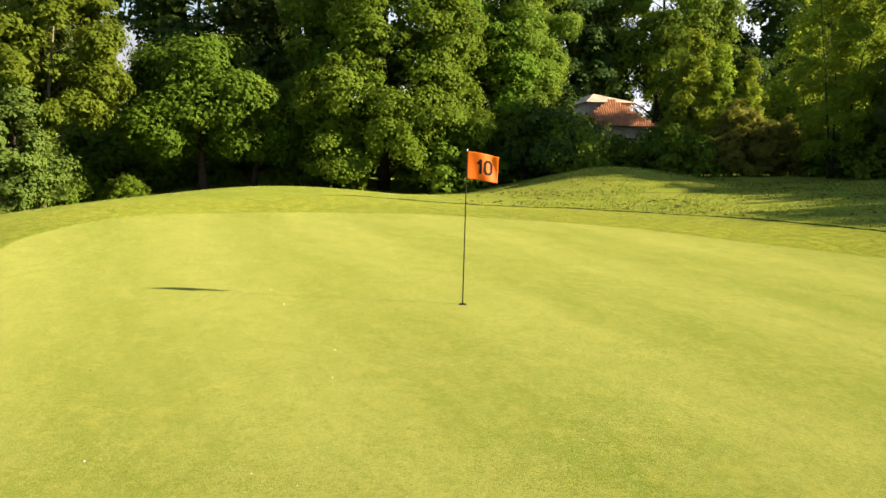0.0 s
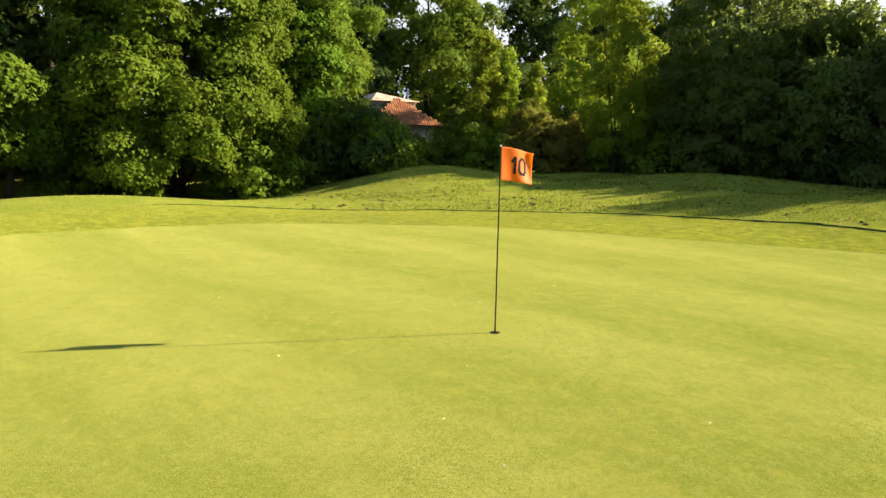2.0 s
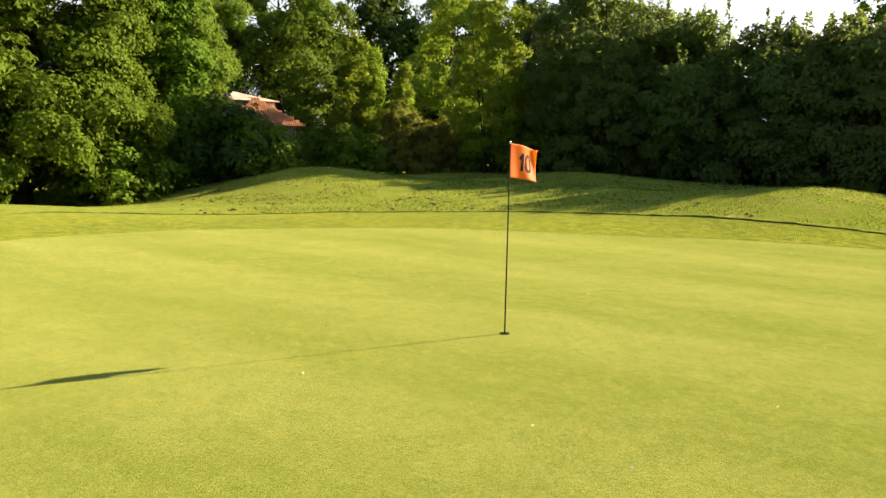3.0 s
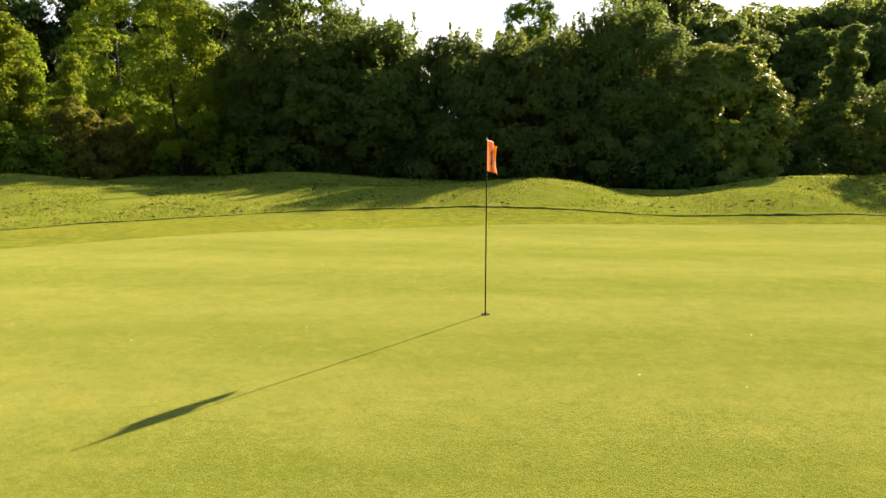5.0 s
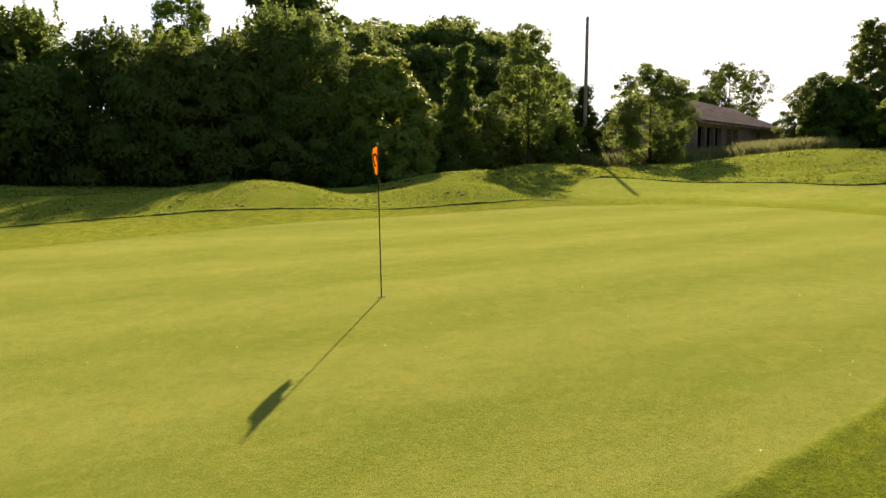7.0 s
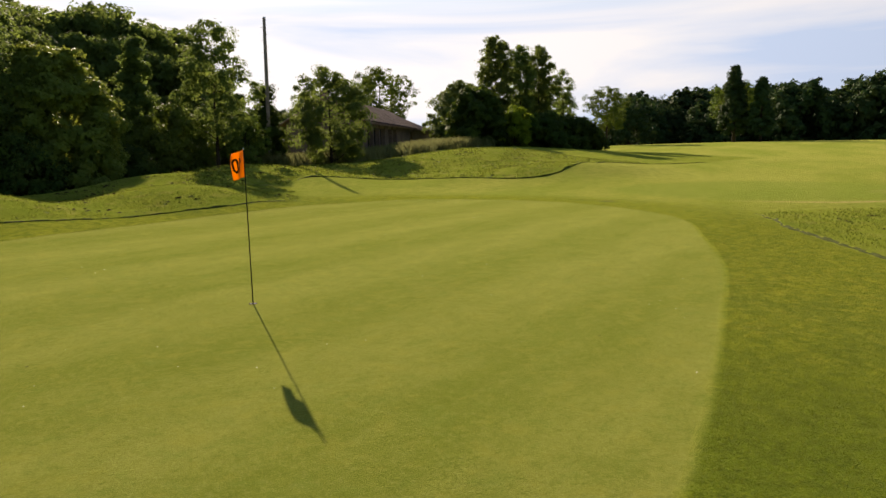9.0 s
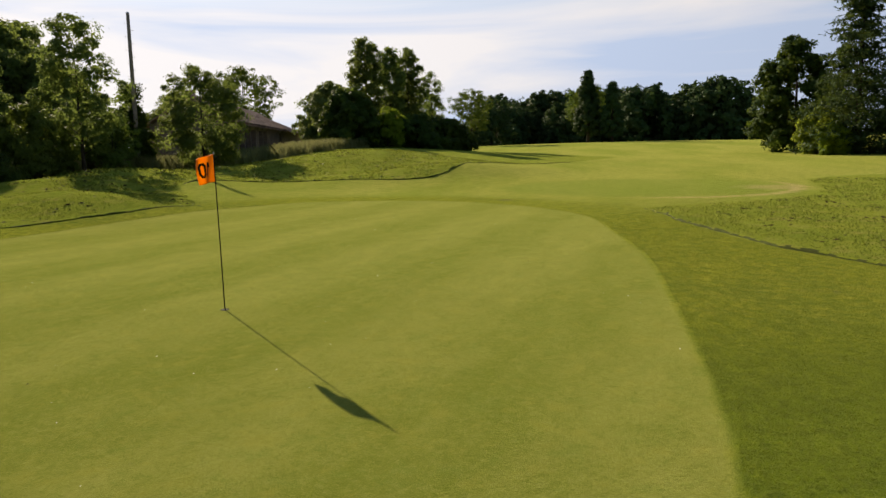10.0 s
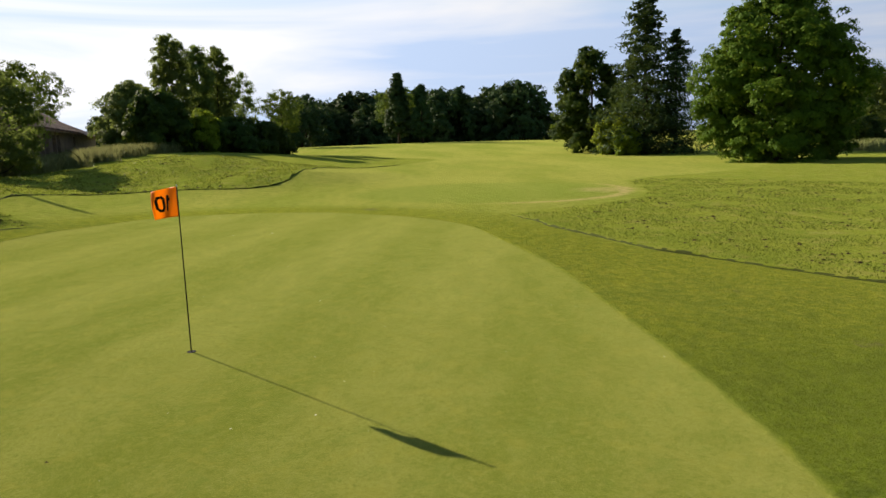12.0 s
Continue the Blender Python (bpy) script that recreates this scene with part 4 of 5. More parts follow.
russet = stand(tree_thing("russet_shrub", "russet-tinged shrub at the wood's edge", 31, 3.6, 0.2, 1.7, "dome", "", LEAF_BROWN, lobes=24, clumps=220, per=44, clump_size=0.2, core=0.3, trunk=0.05, stems=3, category="shrub"), -29.8, 15.4)
again(russet, -29.0, 17.0, 150, 0.8)
under = stand(tree_thing("undergrowth_bush", "low dark bush under the trees", 32, 2.6, 0.1, 1.9, "dome", "", LEAF_OAK, lobes=22, clumps=80, per=26, clump_size=0.30, leaf_long=0.22, leaf_wide=0.16, core=0.15, trunk=0.05, stems=3, category="bush"), -24.5, -0.8)
for x, y, turn, size in ((-27.0, 5.6, 40, 0.8), (-33.0, 6.4, 120, 1.2), (-34.0, 9.6, 200, 0.85), (-35.0, 12.6, 20, 1.0), (-26.5, -7.6, 70, 0.9), (-22.4, -17.6, 250, 0.7),
                         (-21.5, -21.2, 10, 0.9), (-28.6, 19.8, 300, 1.0), (-24.0, 20.4, 30, 1.1), (-27.3, 22.5, 200, 1.3), (-30.0, 12.6, 310, 0.9), (-26.0, -16.5, 80, 1.1), (-29, -19.5, 200, 1.4), (-24.5, -20.5, 20, 1.0), (-30.0, -13.5, 290, 1.3), (-24.5, 5.4, 310, 0.8), (-20.8, -14.2, 70, 0.42), (-20.6, -17.2, 190, 0.7), (-18.6, -20.6, 20, 0.7)):
    again(under, x, y, turn, size)

# bushes in the darkest leaves: the shade at the hedge foot is their colour
shade_bush = stand(tree_thing("shade_bush", "low bush at the hedge foot, coloured near-black for the shade there", 46, 2.6, 0.1, 1.9, "dome", "", LEAF_DARK, lobes=22, clumps=80, per=34, clump_size=0.30, leaf_long=0.20, leaf_wide=0.12, core=0.25, trunk=0.05, stems=3, category="bush"), -20.0, 23.0)
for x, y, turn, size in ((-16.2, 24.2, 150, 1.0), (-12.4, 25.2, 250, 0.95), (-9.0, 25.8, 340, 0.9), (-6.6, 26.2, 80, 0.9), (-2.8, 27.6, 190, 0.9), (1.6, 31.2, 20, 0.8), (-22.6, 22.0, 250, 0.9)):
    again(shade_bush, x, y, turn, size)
# the first two put the dark under the pine into leaf colour
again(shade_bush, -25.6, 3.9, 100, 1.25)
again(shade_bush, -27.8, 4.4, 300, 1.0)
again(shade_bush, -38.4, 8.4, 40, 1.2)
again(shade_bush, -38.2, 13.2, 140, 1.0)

# --- trees beyond the fairway
round_bush = stand(tree_thing("round_evergreen", "round dark evergreen bush by the fairway", 33, 6.8, 0.3, 2.9, "oval", "", LEAF_DARK, lobes=30, clumps=260, per=44, clump_size=0.3, leaf_long=0.36, leaf_wide=0.24, category="bush"), 43.0, 61.5)
low_bush = stand(tree_thing("spreading_bush", "low spreading dark bush on the rough", 34, 4.2, 0.2, 3.2, "dome", "", LEAF_DARK, lobes=26, clumps=140, per=32, clump_size=0.4, leaf_long=0.42, leaf_wide=0.28, stems=2, category="bush"), 52.0, 60.5)
again(low_bush, 56.8, 61.0, 80, 0.95)
again(low_bush, 47.8, 63.0, 190, 1.05)
again(low_bush, 60.5, 63.5, 250, 0.8)
small_light = stand(tree_thing("light_sapling", "light green bushy sapling", 35, 4.6, 0.3, 1.9, "oval", "", LEAF_LIGHT, lobes=20, clumps=150, per=36, clump_size=0.28, leaf_long=0.36, leaf_wide=0.24, core=0.3), 46.8, 59.6)
gum = stand(tree_thing("eucalyptus_tree", "tall feathery eucalyptus with dark clumped crown", 36, 15.4, 3.6, 2.5, "column", "", LEAF_SHRUB, lobes=36, clumps=170, per=48, clump_size=0.40, leaf_long=0.32, leaf_wide=0.19, core=0.15, trunk=0.22), 53.2, 72.8)
again(gum, 58.0, 74.0, 120, 0.95)
again(gum, 62.3, 75.2, 230, 0.97)
thin_gum = stand(tree_thing("thin_eucalyptus", "thin sparse eucalyptus with a bare stem", 37, 11.6, 4.0, 1.7, "column", "", LEAF_SHRUB, lobes=16, clumps=90, per=36, clump_size=0.34, leaf_long=0.26, leaf_wide=0.13, core=0.1, trunk=0.12), 65.4, 73.6)
field_tree = stand(tree_thing("field_tree", "rounded leafy tree beyond the fairway", 38, 11.0, 0.8, 4.4, "oval", "", LEAF_FIELD, lobes=34, clumps=170, per=44, clump_size=0.5, leaf_long=0.38, leaf_wide=0.28, trunk=0.22), 49.8, 76.6, 0.0, 0.9)
for x, y, turn, size in ((46, 106, 60, 0.95), (57.0, 86.0, 150, 0.95), (66, 84, 210, 0.8), (72, 90, 20, 0.8), (62, 90, 310, 0.9), (23.0, 62, 280, 0.6)):
    again(field_tree, x, y, turn, size)
airy = stand(tree_thing("airy_oak", "airy oak with a see-through crown behind the barn", 39, 14.0, 4.0, 5.0, "round", "", LEAF_OLIVE, lobes=34, clumps=190, per=40, clump_size=0.42, leaf_long=0.28, leaf_wide=0.17, core=0.3, trunk=0.28), 53.0, 110.0, 0.0, 1.1)
again(airy, 98.7, 100.6, 30, 0.82)
again(airy, 115.0, 140.0, 70, 1.15)
# tall wood behind the laurel and the lone tree
big_wood = stand(tree_thing("forest_oak", "large dark oak in the wood behind the hedge", 40, 16.0, 1.0, 6.2, "dome", "", LEAF_SHRUB, lobes=44, clumps=210, per=42, clump_size=0.55, leaf_long=0.44, leaf_wide=0.33, trunk=0.35), -3.0, 73.0)
for x, y, turn, size in ((-9.5, 52.0, 140, 0.98), (5.0, 70.0, 60, 1.0), (11.0, 76.0, 200, 0.95), (-13.0, 68.0, 300, 1.0), (16.5, 84.0, 30, 0.8), (-22.0, 58.0, 90, 0.8),
                         (-17.0, 42.0, 10, 0.55), (1.5, 58.0, 110, 0.72), (9.0, 58.0, 180, 0.62), (5.2, 61.0, 20, 0.74), (-3.5, 60.0, 250, 0.85), (13.5, 67.0, 300, 0.6), (-4.5, 49.0, 40, 0.74), (2.2, 66.0, 130, 0.92), (-1.0, 64.5, 200, 0.9), (8.2, 66.5, 70, 0.86)):
    again(big_wood, x, y, turn, size)

# --- east side: dark conifers and a great maple
holm = stand(tree_thing("holm_oak", "dark evergreen holm oak beside the fairway", 41, 12.0, 0.4, 4.0, "oval", "", LEAF_DARK, lobes=36, clumps=300, per=44, clump_size=0.38, leaf_long=0.36, leaf_wide=0.24, trunk=0.25), 79.0, 26.5)
spruce = stand(conifer_thing("dark_spruce", "tall dark spruce with ragged boughs", 42, 17.6, 0.4, 5.6, NEEDLE_DARK, levels=26, around=7, per=80, needle=(0.5, 0.18), trunk=0.28, ragged=0.75), 72.0, 17.6)
again(spruce, 75.5, 20.4, 70, 0.62)
again(spruce, 73.5, 14.8, 160, 0.74)
great = stand(tree_thing("great_maple", "great broad maple with bright sunlit side", 43, 12.9, 0.3, 5.5, "oval", "", LEAF_MAPLE, lobes=64, clumps=1300, per=44, clump_size=0.28, leaf_long=0.22, leaf_wide=0.17, trunk=0.40, lump=0.34, core=1.3), 54.6, 1.7)
again(small_light, 72.5, 21.2, 20, 0.95)
again(small_light, 69.8, 18.8, 140, 0.7)
again(field_tree, 132.0, 0.0, 40, 1.0)
again(field_tree, 140.0, 12.0, 140, 1.05)
again(field_tree, 126.0, -10.0, 250, 0.85)
again(low_bush, 84.0, -1.5, 90, 0.8)

# --- the pair on the fairway and the far wood
pair = stand(tree_thing("fairway_tree", "slender dark tree with bare foot standing on the fairway", 44, 15.0, 1.8, 3.4, "spire", "", LEAF_FAR, lobes=60, clumps=260, per=30, clump_size=0.40, leaf_long=0.42, leaf_wide=0.32, trunk=0.3, lump=0.22), 121.0, 88.0)
again(pair, 122.0, 82.5, 60, 0.82)
again(airy, 134.0, 98.0, 120, 0.95)
far_tree = stand(tree_thing("far_wood_tree", "round dark tree of the far wood", 45, 16.5, 0.4, 10.5, "dome", "", LEAF_FAR, lobes=34, clumps=150, per=18, clump_size=0.9, leaf_long=1.0, leaf_wide=0.8, core=0.2, trunk=0.4), 165.0, 160.0)
rng = np.random.default_rng(5)
for k in range(28):
    turn = radians(44.8 + 16.6 * (k % 14) / 13 + rng.normal() * 0.3)
    far = 215 + 22 * (k // 14) + rng.normal() * 7
    again(far_tree, far * math.sin(turn), far * math.cos(turn) - 8, float(rng.random() * 360), 0.70 + 0.34 * float(rng.random()))
for k in range(5):
    turn = radians(62.5 + 5.0 * k / 4)
    again(far_tree, 240 * math.sin(turn), 240 * math.cos(turn) - 8, 83.0 * k, 0.42 + 0.16 * float(rng.random()))
for k in range(7):
    turn = radians(66.0 + 40.0 * k / 6)
    again(far_tree, 330 * math.sin(turn), 330 * math.cos(turn) - 8, 47.0 * k, 0.6 + 0.3 * float(rng.random()))
for k in range(9):
    turn = radians(-12.0 + 56.0 * k / 8)
    again(far_tree, 175 * math.sin(turn), 175 * math.cos(turn) - 8, 61.0 * k, 0.55 + 0.2 * float(rng.random()))


# ---------------------------------------------------------------- buildings
def tile_field(parent, material, origin, along, down, rows, cols, name="tile_course"):
    """Courses of half-round roof tiles on a slope: origin at the ridge, steps along the ridge and down the slope."""
    o, a, d = Vector(origin), Vector(along), Vector(down)
    up = a.cross(d).normalized()
    if up.z < 0:
        up = -up
    for r in range(rows):
        bm = bmesh.new()
        for c in range(cols):
            p = o + a * c + d * r
            prev = None
            for k in range(7):
                t = k / 6
                arch = math.sin(math.pi * t) * 0.36 * a.length
                lo = bm.verts.new(p + a * t + up * (arch + 0.02))
                hi = bm.verts.new(p + a * t + d * 1.08 + up * (arch + 0.05))
                if prev:
                    bm.faces.new((prev[0], lo, hi, prev[1]))
                prev = (lo, hi)
        part(name, bm, material, parent, "", True)


def house():
    """Low house with a hipped terracotta roof, seen through the gap in the wood."""
    thing = tagged(new("house"), "low house with terracotta tile roof among the trees", "house")
    x0, x1, y0, y1, ze, zr = -52.0, -40.6, 8.4, 13.8, 3.5, 5.4
    g = float(land(-42.0, 11.0)) - 0.3
    part("wall", box_bm(x0 + 0.4, y0 + 0.4, g, x1 - 0.5, y1 - 0.5, ze), WALL, thing, "cream rendered wall")
    bm = bmesh.new()
    c = [bm.verts.new(v) for v in ((x0, y0, ze), (x1, y0, ze), (x1, y1, ze), (x0, y1, ze), (x0 + 3, (y0 + y1) / 2, zr), (x1 - 2.4, (y0 + y1) / 2, zr))]
    for f in ((0, 1, 5, 4), (1, 2, 5), (2, 3, 4, 5), (3, 0, 4), (3, 2, 1, 0)):
        bm.faces.new([c[k] for k in f])
    roof = part("roof", bm, TILE_RED, thing, "terracotta tile roof")
    # courses on the hip that faces the green
    mid = (y0 + y1) / 2
    for k in range(9):
        t0 = k / 9
        half = (y1 - y0) / 2 * (t0 + 0.11)
        xx = x1 - 2.4 + 2.4 * t0
        bm = bmesh.new()
        n = max(2, int(2 * half / 0.16))
        for c_i in range(n):
            ya = mid - half + 2 * half * c_i / n
            prev = None
            for s in range(5):
                arch = 0.045 * math.sin(math.pi * s / 4)
                zz = zr + (ze - zr) * t0
                lo = bm.verts.new((xx, ya + 2 * half / n * s / 4, zz + arch + 0.02))
                hi = bm.verts.new((xx + 2.4 / 9 * 1.1, ya + 2 * half / n * s / 4, zz + (ze - zr) / 9 * 1.1 + arch + 0.04))
                if prev:
                    bm.faces.new((prev[0], lo, hi, prev[1]))
                prev = (lo, hi)
        part("tile_course", bm, TILE_RED, roof, "", True)
    # the taller main block behind, under paler tiles
    part("upper_wall", box_bm(-50.6, 9.6, 3.6, -43.6, 12.7, 5.24), WALL, thing, "cream rendered wall")
    bm = bmesh.new()
    c = [bm.verts.new(v) for v in ((-51.0, 9.3, 5.25), (-43.2, 9.3, 5.25), (-43.2, 13.0, 5.25), (-51.0, 13.0, 5.25), (-49.0, 10.2, 5.95), (-45.2, 10.2, 5.95))]
    for f in ((0, 1, 5, 4), (1, 2, 5), (2, 3, 4, 5), (3, 0, 4), (3, 2, 1, 0)):
        bm.faces.new([c[k] for k in f])
    part("upper_roof", bm, TILE_PALE, thing, "pale tile roof")
    # a shuttered window under the eaves, the dark room put into its face colour
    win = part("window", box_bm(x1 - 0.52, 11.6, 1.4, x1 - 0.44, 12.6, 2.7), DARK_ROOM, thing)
    part("window_sill", box_bm(x1 - 0.5, 11.5, 1.3, x1 - 0.32, 12.7, 1.39), WALL, win)
    return thing


house()


def barn():
    """Long old barn running away from the fairway; local x runs along it, y into it."""
    thing = tagged(new("barn"), "old stone barn with long low tiled roof and open bays", "barn")
    long, deep, ze, zr = 60.0, 8.0, 4.9, 7.2
    def prism(points, x0, x1):
        """A solid with the given outline in y and z, from x0 to x1."""
        bm = bmesh.new()
        lo, hi = ([bm.verts.new((x, y, z)) for y, z in points] for x in (x0, x1))
        bm.faces.new(lo)
        bm.faces.new(hi[::-1])
        for k in range(len(points)):
            j = (k + 1) % len(points)
            bm.faces.new((lo[k], hi[k], hi[j], lo[j]))
        bmesh.ops.recalc_face_normals(bm, faces=bm.faces)
        return bm
    # front: stone piers between open bays, closed further along
    for x0, x1 in ((0.0, 0.7), (3.6, 4.1), (7.0, 7.5), (10.4, 12.6), (15.2, 15.8), (18.4, 30.0), (32.0, 59.9)):
        part("wall", box_bm(x0, 0.0, 0.0, x1, 0.45, ze - 0.15), WALL_DARK, thing, "weathered stone wall")
    for x0, x1 in ((0.7, 3.6), (4.1, 7.0), (7.5, 10.4), (12.6, 15.2), (15.8, 18.4), (30.0, 32.0)):
        part("lintel", box_bm(x0 + 0.004, 0.06, ze - 0.7, x1 - 0.004, 0.40, ze - 0.15), POLE_WOOD, thing, "weathered timber lintel")
    part("back_wall", box_bm(0.0, deep - 0.45, 0.0, 59.9, deep, ze - 0.15), WALL_DARK, thing)
    # added dark sheet behind the open bays, standing for the gloom inside
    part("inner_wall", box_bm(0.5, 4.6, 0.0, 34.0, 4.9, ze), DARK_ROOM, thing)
    part("gable_wall", prism([(0.46, 0.0), (deep - 0.46, 0.0), (deep - 0.46, ze - 0.1), (deep / 2, zr - 0.2), (0.46, ze - 0.1)], 0.004, 0.44), WALL_DARK, thing, "weathered stone gable")
    part("end_wall", box_bm(59.45, 0.46, 0.0, 59.89, deep - 0.46, ze - 0.15), WALL_DARK, thing)
    eave = 0.6
    drop = (zr - ze) / (deep / 2) * eave
    mid = deep / 2
    low, end, hip = ze - drop, long + 0.4, 36.0
    bm = bmesh.new()
    rims = []
    for dz in (0.0, -0.13):
        rims.append([bm.verts.new(v) for v in ((-0.5, -eave, low + dz), (end, -eave, low + dz), (end, deep + eave, low + dz), (-0.5, deep + eave, low + dz), (-0.5, mid, zr + dz), (hip, mid, zr + dz))])
    for k, f in enumerate(rims):
        for q in ((0, 1, 5, 4), (1, 2, 5), (2, 3, 4, 5)):
            bm.faces.new([f[i] for i in (q if k == 0 else q[::-1])])
    for i, j in ((0, 1), (1, 2), (2, 3), (3, 4), (4, 0)):
        bm.faces.new((rims[0][i], rims[1][i], rims[1][j], rims[0][j]))
    bmesh.ops.recalc_face_normals(bm, faces=bm.faces)
    roof = part("roof", bm, TILE_OLD, thing, "weathered brown tile roof")
    rows = 20
    tile_field(roof, TILE_OLD, (-0.5, mid, zr), (0.56, 0, 0), (0, -(mid + eave) / rows, -(zr - low) / rows), rows, 65)
    bm = bmesh.new()
    tube(bm, [(-0.5, mid, zr + 0.04), (hip * 0.5, mid, zr + 0.02), (hip, mid, zr + 0.04)], [0.16, 0.16, 0.16], 8)
    part("ridge_tiles", bm, TILE_OLD, roof)
    part("chimney", box_bm(2.2, mid + 0.3, zr - 0.6, 3.0, mid + 1.0, zr + 0.75, bevel=0.02), WALL_DARK, thing, "squat stone chimney")
    thing.matrix_basis = pose(26.1, 55.4, 0.0, rz=54.5)
    return thing


barn()


def mast():
    thing = tagged(new("utility_pole"), "tall weathered wooden utility pole with climbing steps", "utility pole")
    g = float(land(13.2, 43.8))
    bm = bmesh.new()
    tube(bm, [(13.1, 43.8, g - 0.4), (13.14, 43.8, 4.0), (13.2, 43.8, 8.0), (13.25, 43.8, 11.7)], [0.16, 0.15, 0.13, 0.11], 12)
    part("pole", bm, POLE_WOOD, thing, "", True)
    bm = bmesh.new()
    tube(bm, [(13.25, 43.8, 11.7), (13.25, 43.8, 11.78)], [0.12, 0.10], 12)
    part("cap", bm, FERRULE, thing, "metal cap")
    for k in range(9):
        z = 7.4 + 0.45 * k
        side = 1 if k % 2 else -1
        bm = bmesh.new()
        x = 13.2 + 0.014 * (z - 8)
        tube(bm, [(x + side * 0.12, 43.8, z), (x + side * 0.26, 43.78, z + 0.01), (x + side * 0.27, 43.78, z + 0.05)], [0.014, 0.014, 0.012], 6)
        part("step", bm, FERRULE, thing)
    return thing


mast()


def thin_post():
    """A slim pole leaning by the far hedge."""
    thing = tagged(new("thin_post"), "slim pale post leaning beside the far hedge", "post")
    bm = bmesh.new()
    x, y = 104.0, -3.4
    g = float(land(x, y))
    tube(bm, [(x, y, g - 0.3), (x + 0.1, y - 0.15, g + 3), (x + 0.2, y - 0.35, g + 6.4)], [0.11, 0.10, 0.08], 8)
    part("pole", bm, POLE_WOOD, thing, "", True)


thin_post()


# ---------------------------------------------------------------- grass and soil in detail
def lip(line, name, label, seed, inward=1.0, high=0.032):
    """The cut edge of the rough: a low uneven step of thatch, coloured dark for its shade, with turf hanging over it.
    """
    rng = np.random.default_rng(seed)
    pts = []
    for a, b in zip(line, line[1:]):
        n = max(1, int(np.hypot(*(b - a)) / 0.12))
        pts += [a + (b - a) * k / n for k in range(n)]
    pts = np.array(pts + [line[-1]])
    way = np.gradient(pts, axis=0)
    way /= np.linalg.norm(way, axis=1, keepdims=True)
    side = np.stack([-way[:, 1], way[:, 0]], 1) * inward          # towards the rough
    wob = np.convolve(rng.normal(size=len(pts) + 8), np.ones(9) / 9, "valid") * 0.16
    tall = high * (0.55 + 1.0 * np.abs(np.convolve(rng.normal(size=len(pts) + 4), np.ones(5) / 5, "valid")))
    ends = np.minimum(1, np.minimum(np.arange(len(pts)), np.arange(len(pts))[::-1]) / 14)
    tall = tall * ends
    prof = [(0.0, -0.02), (0.02, 0.55), (0.06, 1.0), (0.16, 0.95), (0.42, -0.02)]
    bm = bmesh.new()
    rows = []
    for i, p in enumerate(pts):
        row = []
        for off, up in prof:
            q = p + side[i] * (off + wob[i])
            row.append(bm.verts.new((q[0], q[1], float(land(q[0], q[1])) + (up * tall[i] if up > 0 else up) + 0.004)))
        rows.append(row)
    soil = [bm.faces.new((r0[k], r1[k], r1[k + 1], r0[k + 1])) for r0, r1 in zip(rows, rows[1:]) for k in range(4)]
    bmesh.ops.recalc_face_normals(bm, faces=bm.faces)
    # step faces take the shaded colour, the others plain turf
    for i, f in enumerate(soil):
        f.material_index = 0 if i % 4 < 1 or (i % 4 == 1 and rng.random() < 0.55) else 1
    ob = part(name, bm, SHADED_TURF, None, "", True)
    ob.data.materials.append(GRASS)
    me = ob.data
    for nm, v in (("green_edge", 5.0), ("rough_edge", -2.0)):
        me.attributes.new(nm, "FLOAT", "POINT").data.foreach_set("value", np.full(len(me.vertices), v, np.float32))
    return tagged(ob, label, "turf edge", kind="structure")


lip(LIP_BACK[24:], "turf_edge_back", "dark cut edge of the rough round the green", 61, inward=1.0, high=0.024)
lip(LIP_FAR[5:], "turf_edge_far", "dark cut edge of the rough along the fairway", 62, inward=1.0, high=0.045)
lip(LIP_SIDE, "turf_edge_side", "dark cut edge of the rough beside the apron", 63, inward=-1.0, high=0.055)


def clods(name, label, seed, count, centre, reach, inside, size):
    """Small turned-up clods of soil and dry clippings lying on the rough."""
    rng = np.random.default_rng(seed)
    p = np.array(centre) + (rng.random((count * 3, 2)) * 2 - 1) * np.array(reach)
    keep = distance_inside(p[:, 0], p[:, 1], inside) < -0.35
    dense = np.array([noise.noise((a * 0.35, b * 0.35, seed)) for a, b in p]) > 0.0
    p = p[keep & dense][:count]
    verts, faces = [], []
    base = np.array([(1, 0, 0), (0.3, 0.9, 0), (-0.8, 0.6, 0), (-0.8, -0.6, 0), (0.3, -0.9, 0), (0.15, 0.1, 0.75), (-0.3, -0.1, 0.6)])
    tris = [(0, 1, 5), (1, 2, 5), (2, 6, 5), (2, 3, 6), (3, 4, 6), (4, 5, 6), (4, 0, 5)]
    for x, y in p:
        s = size * (0.4 + rng.random() ** 2 * 1.6)
        a = rng.random() * 6.28
        v = base * (1 + 0.3 * rng.normal(size=(7, 1))) * s * np.array([1.25, 0.85, 0.6])
        v = np.stack([v[:, 0] * math.cos(a) - v[:, 1] * math.sin(a), v[:, 0] * math.sin(a) + v[:, 1] * math.cos(a), v[:, 2]], 1)
        n = len(verts)
        verts += (v + (x, y, float(land(x, y)) + 0.004)).tolist()
        faces += [[n + k for k in t] for t in tris]
    me = bpy.data.meshes.new(name)
    me.from_pydata(verts, [], faces)
    return tagged(part_mesh(name, me, SOIL), label, "clods", kind="stuff")


clods("soil_clods", "dark turned-up soil clods on the rough mounds", 71, 1500, (-6, 12), (16, 12), ROUGH_BACK, 0.042)
clods("soil_clods", "dark turned-up soil clods on the side rough", 72, 1100, (20, -3), (14, 9), ROUGH_SIDE, 0.036)
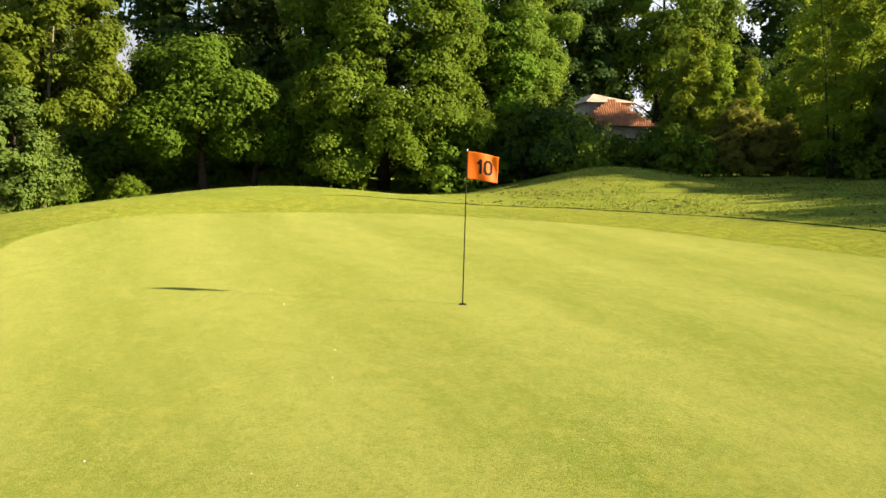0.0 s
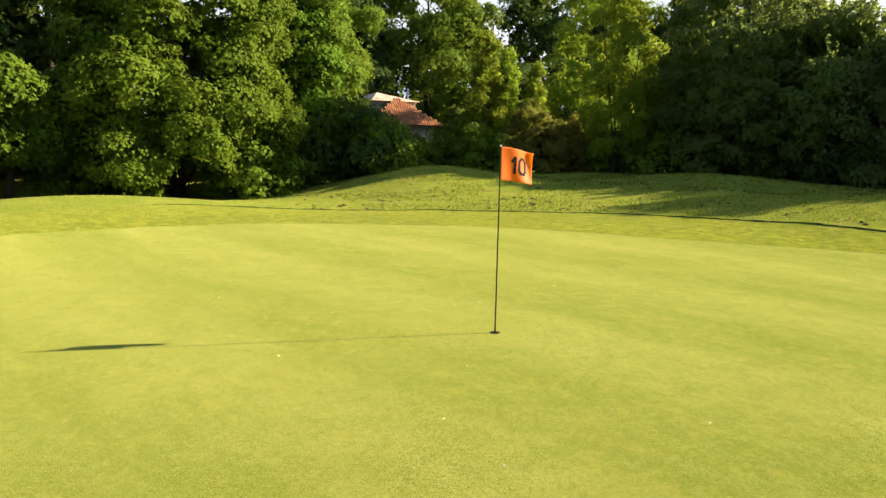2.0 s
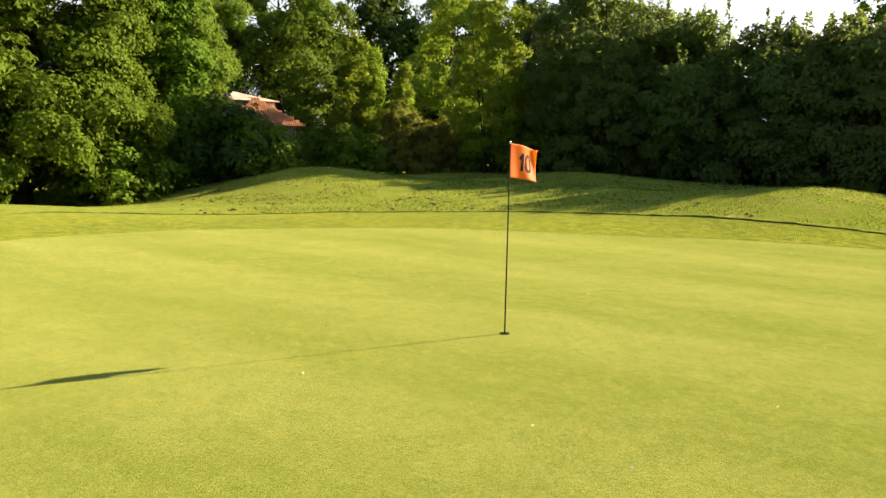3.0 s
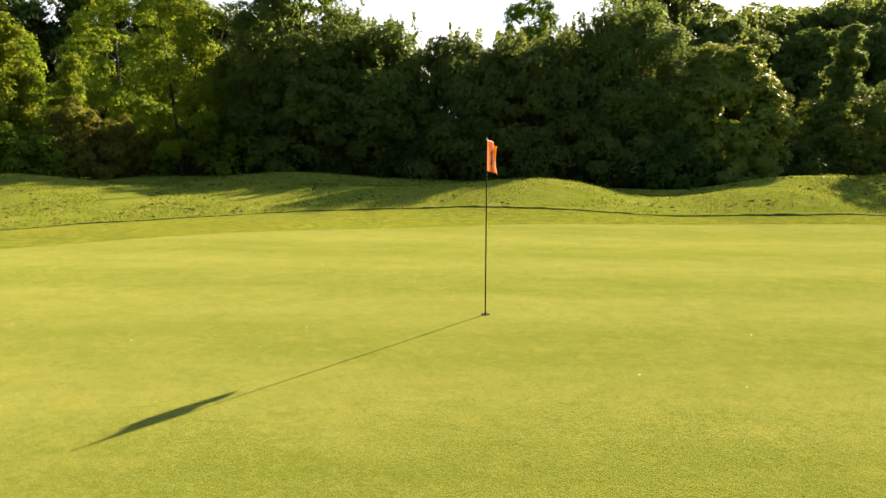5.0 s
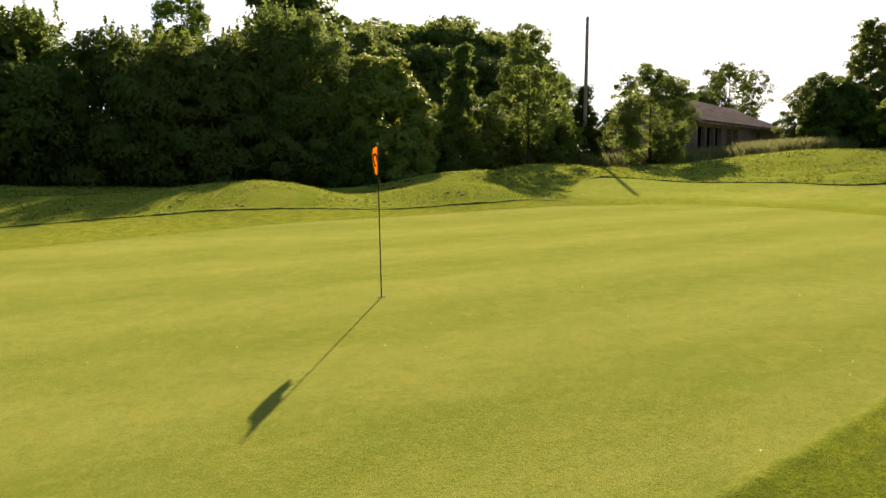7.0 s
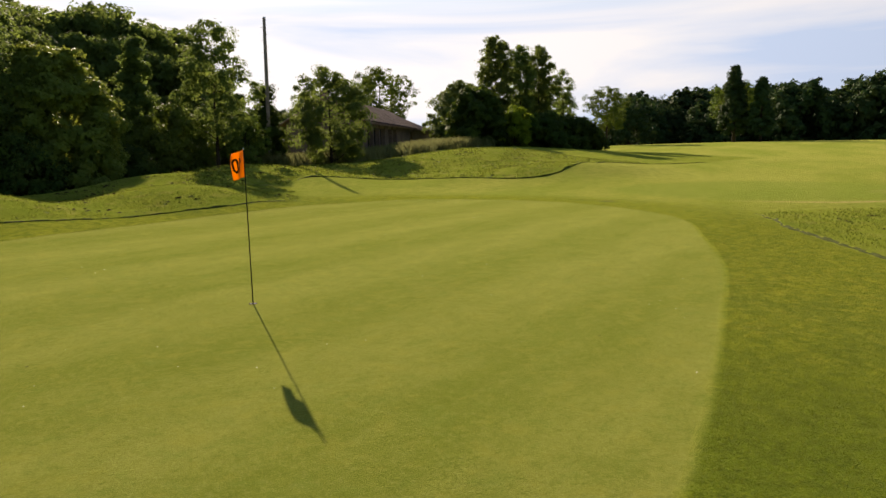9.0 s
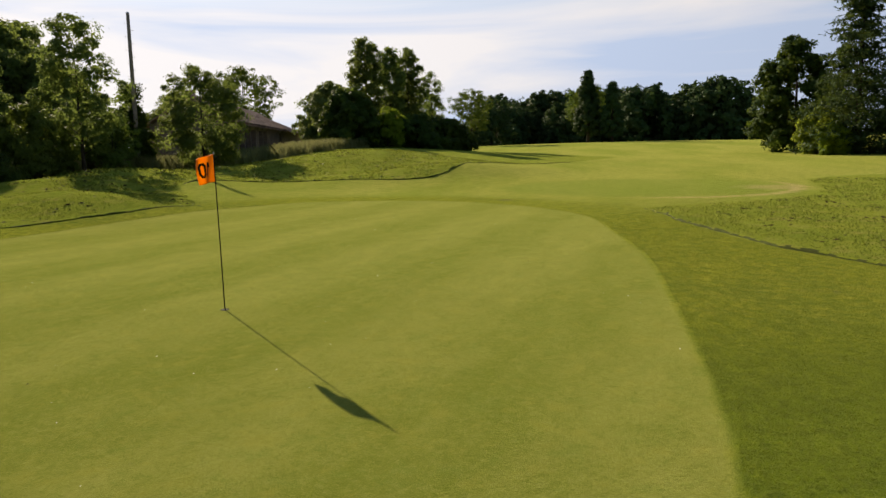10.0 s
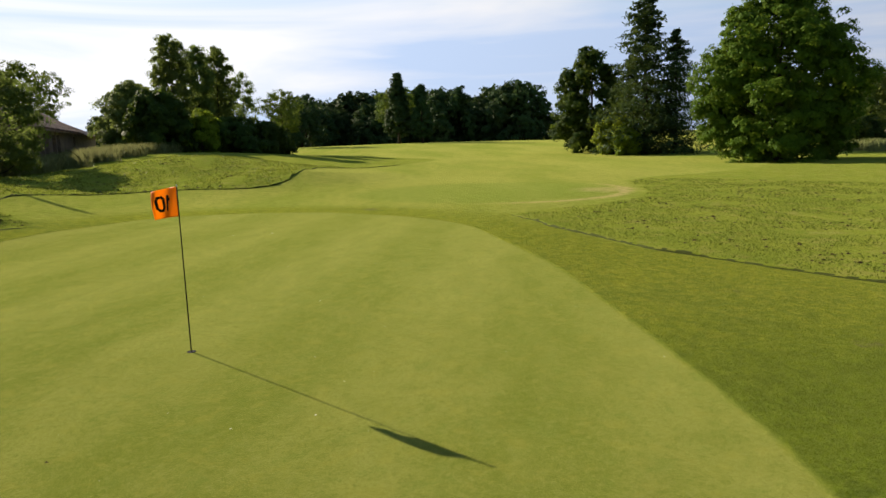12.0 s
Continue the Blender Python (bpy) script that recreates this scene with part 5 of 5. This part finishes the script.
clods("soil_clods", "dark turned-up soil clods on the rough before the barn", 73, 900, (13, 33), (15, 13), ROUGH_BACK, 0.055)


def blades(name, label, seed, count, x0, x1, y0, y1, test, tall, wide, material, lean=0.5):
    """Upright blades of grass scattered where test allows."""
    rng = np.random.default_rng(seed)
    x, y = x0 + (x1 - x0) * rng.random(count * 4), y0 + (y1 - y0) * rng.random(count * 4)
    keep = test(x, y)
    x, y = x[keep][:count], y[keep][:count]
    n = len(x)
    z = land(x, y)
    h = tall * (0.5 + 0.8 * rng.random(n))
    a = rng.random(n) * 6.283
    b = rng.normal(size=(n, 2)) * lean * h[:, None]
    w = wide * (0.6 + 0.7 * rng.random(n))
    base = np.stack([x, y, z], 1)
    off = np.stack([np.cos(a) * w, np.sin(a) * w, 0 * w], 1)
    tip = base + np.stack([b[:, 0], b[:, 1], h], 1)
    mid = base * 0.5 + tip * 0.5 + np.stack([0 * h, 0 * h, 0.12 * h], 1) - np.stack([b[:, 0], b[:, 1], 0 * h], 1) * 0.15
    co = np.stack([base - off, base + off, mid + off * 0.8, tip, mid - off * 0.8], 1)
    me = bpy.data.meshes.new(name)
    me.vertices.add(n * 5)
    me.vertices.foreach_set("co", co.astype(np.float32).ravel())
    idx = (np.arange(n)[:, None] * 5 + np.array([0, 1, 2, 3, 4])).astype(np.int32)
    me.loops.add(n * 5)
    me.loops.foreach_set("vertex_index", idx.ravel())
    me.polygons.add(n)
    me.polygons.foreach_set("loop_start", np.arange(n, dtype=np.int32) * 5)
    me.update(calc_edges=True)
    return tagged(part_mesh(name, me, material), label, "grass", kind="stuff")


def in_strip(ax, ay, bx, by, half):
    def test(x, y):
        dx, dy = bx - ax, by - ay
        t = np.clip(((x - ax) * dx + (y - ay) * dy) / (dx * dx + dy * dy), 0, 1)
        return np.hypot(x - ax - t * dx, y - ay - t * dy) < half * (0.7 + 0.5 * np.sin(x * 0.9 + y * 1.3))
    return test


blades("tall_grass", "strip of tall pale dry grass before the barn", 81, 26000, 8, 46, 40, 66, in_strip(10, 44, 40, 60, 3.0), 1.0, 0.022, DRY_GRASS, 0.25)
blades("tall_grass", "tall dry grass behind the great maple", 82, 9000, 70, 112, -20, 2, in_strip(74, -3, 108, -8, 4.0), 0.9, 0.03, DRY_GRASS, 0.25)
blades("tall_grass", "pale dry grass under the lone tree", 83, 5000, 2, 14, 38, 44, in_strip(4, 40.5, 12, 41.5, 1.4), 0.9, 0.02, DRY_GRASS, 0.25)


def rough_near(ring):
    return lambda x, y: (distance_inside(x, y, ring) < -0.1) & (np.sin(1.7 * x + 2 * np.sin(0.9 * y)) + np.sin(1.3 * y + 1.5 * np.sin(1.1 * x)) > -0.9)


blades("rough_grass", "ragged grass tufts on the rough mounds", 84, 24000, -24, 10, 2, 24, rough_near(ROUGH_BACK), 0.05, 0.012, TURF, 1.0)
blades("rough_grass", "ragged grass tufts on the rough before the barn", 88, 14000, 3, 40, 21, 48, rough_near(ROUGH_BACK), 0.09, 0.03, TURF, 1.0)
blades("rough_grass", "ragged grass tufts on the side rough", 85, 24000, 8.5, 34, -14, 5, rough_near(ROUGH_SIDE), 0.045, 0.012, TURF, 1.0)


def flecks(name, label, seed, count, material, size, reach):
    """Small fallen bits lying on the green."""
    rng = np.random.default_rng(seed)
    p = (rng.random((count * 4, 2)) * 2 - 1) * reach + np.array([1.5, 3.0])
    p = p[distance_inside(p[:, 0], p[:, 1], GREEN_LINE) < 0.6][:count]
    where = np.stack([p[:, 0], p[:, 1], land(p[:, 0], p[:, 1]) + 0.010], 1)
    up = np.array([0, 0, 1.0]) + rng.normal(size=(len(p), 3)) * 0.35
    s = size * (0.5 + rng.random(len(p)))
    me = leaves_mesh(name, where, up, s, s * 0.6, rng)
    return tagged(part_mesh(name, me, material), label, "leaf litter", kind="stuff")


flecks("pale_flecks", "tiny pale petals scattered on the putting green", 91, 220, PETAL, 0.018, 14)
flecks("fallen_leaves", "small dark fallen leaves scattered on the putting green", 92, 40, SOIL, 0.032, 14)


def short_turf(name, label, seed, count, x0, x1, y0, y1, test, tall, wide, material):
    """Close-cut blades, three corners each."""
    rng = np.random.default_rng(seed)
    x, y = x0 + (x1 - x0) * rng.random(count * 3), y0 + (y1 - y0) * rng.random(count * 3)
    keep = test(x, y)
    x, y = x[keep][:count], y[keep][:count]
    n = len(x)
    z = land(x, y)
    h = tall * (0.4 + 0.9 * rng.random(n))
    a = rng.random(n) * 6.283
    w = wide * (0.6 + 0.7 * rng.random(n))
    b = rng.normal(size=(n, 2)) * 0.8 * h[:, None]
    base = np.stack([x, y, z - 0.003], 1)
    off = np.stack([np.cos(a) * w, np.sin(a) * w, 0 * w], 1)
    co = np.stack([base - off, base + off, base + np.stack([b[:, 0], b[:, 1], h], 1)], 1)
    me = bpy.data.meshes.new(name)
    me.vertices.add(n * 3)
    me.vertices.foreach_set("co", co.astype(np.float32).ravel())
    me.loops.add(n * 3)
    me.loops.foreach_set("vertex_index", np.arange(n * 3, dtype=np.int32))
    me.polygons.add(n)
    me.polygons.foreach_set("loop_start", np.arange(n, dtype=np.int32) * 3)
    me.update(calc_edges=True)
    return tagged(part_mesh(name, me, material), label, "grass", kind="stuff")


def on_apron(x, y):
    # thinning out away from the strip beside the green
    thin = np.random.default_rng(87).random(x.shape) * 3.0
    rim = np.minimum(np.minimum(x + 2.5, 15.5 - x), np.minimum(y + 9.5, 4.5 - y))
    return (distance_inside(x, y, GREEN_LINE) > 0.05) & (distance_inside(x, y, ROUGH_SIDE) > 0.0) & (rim > thin)


short_turf("apron_grass", "short dense green grass of the mown apron", 86, 150000, -2.5, 15.5, -9.5, 4.5, on_apron, 0.017, 0.0045, APRON_TURF)
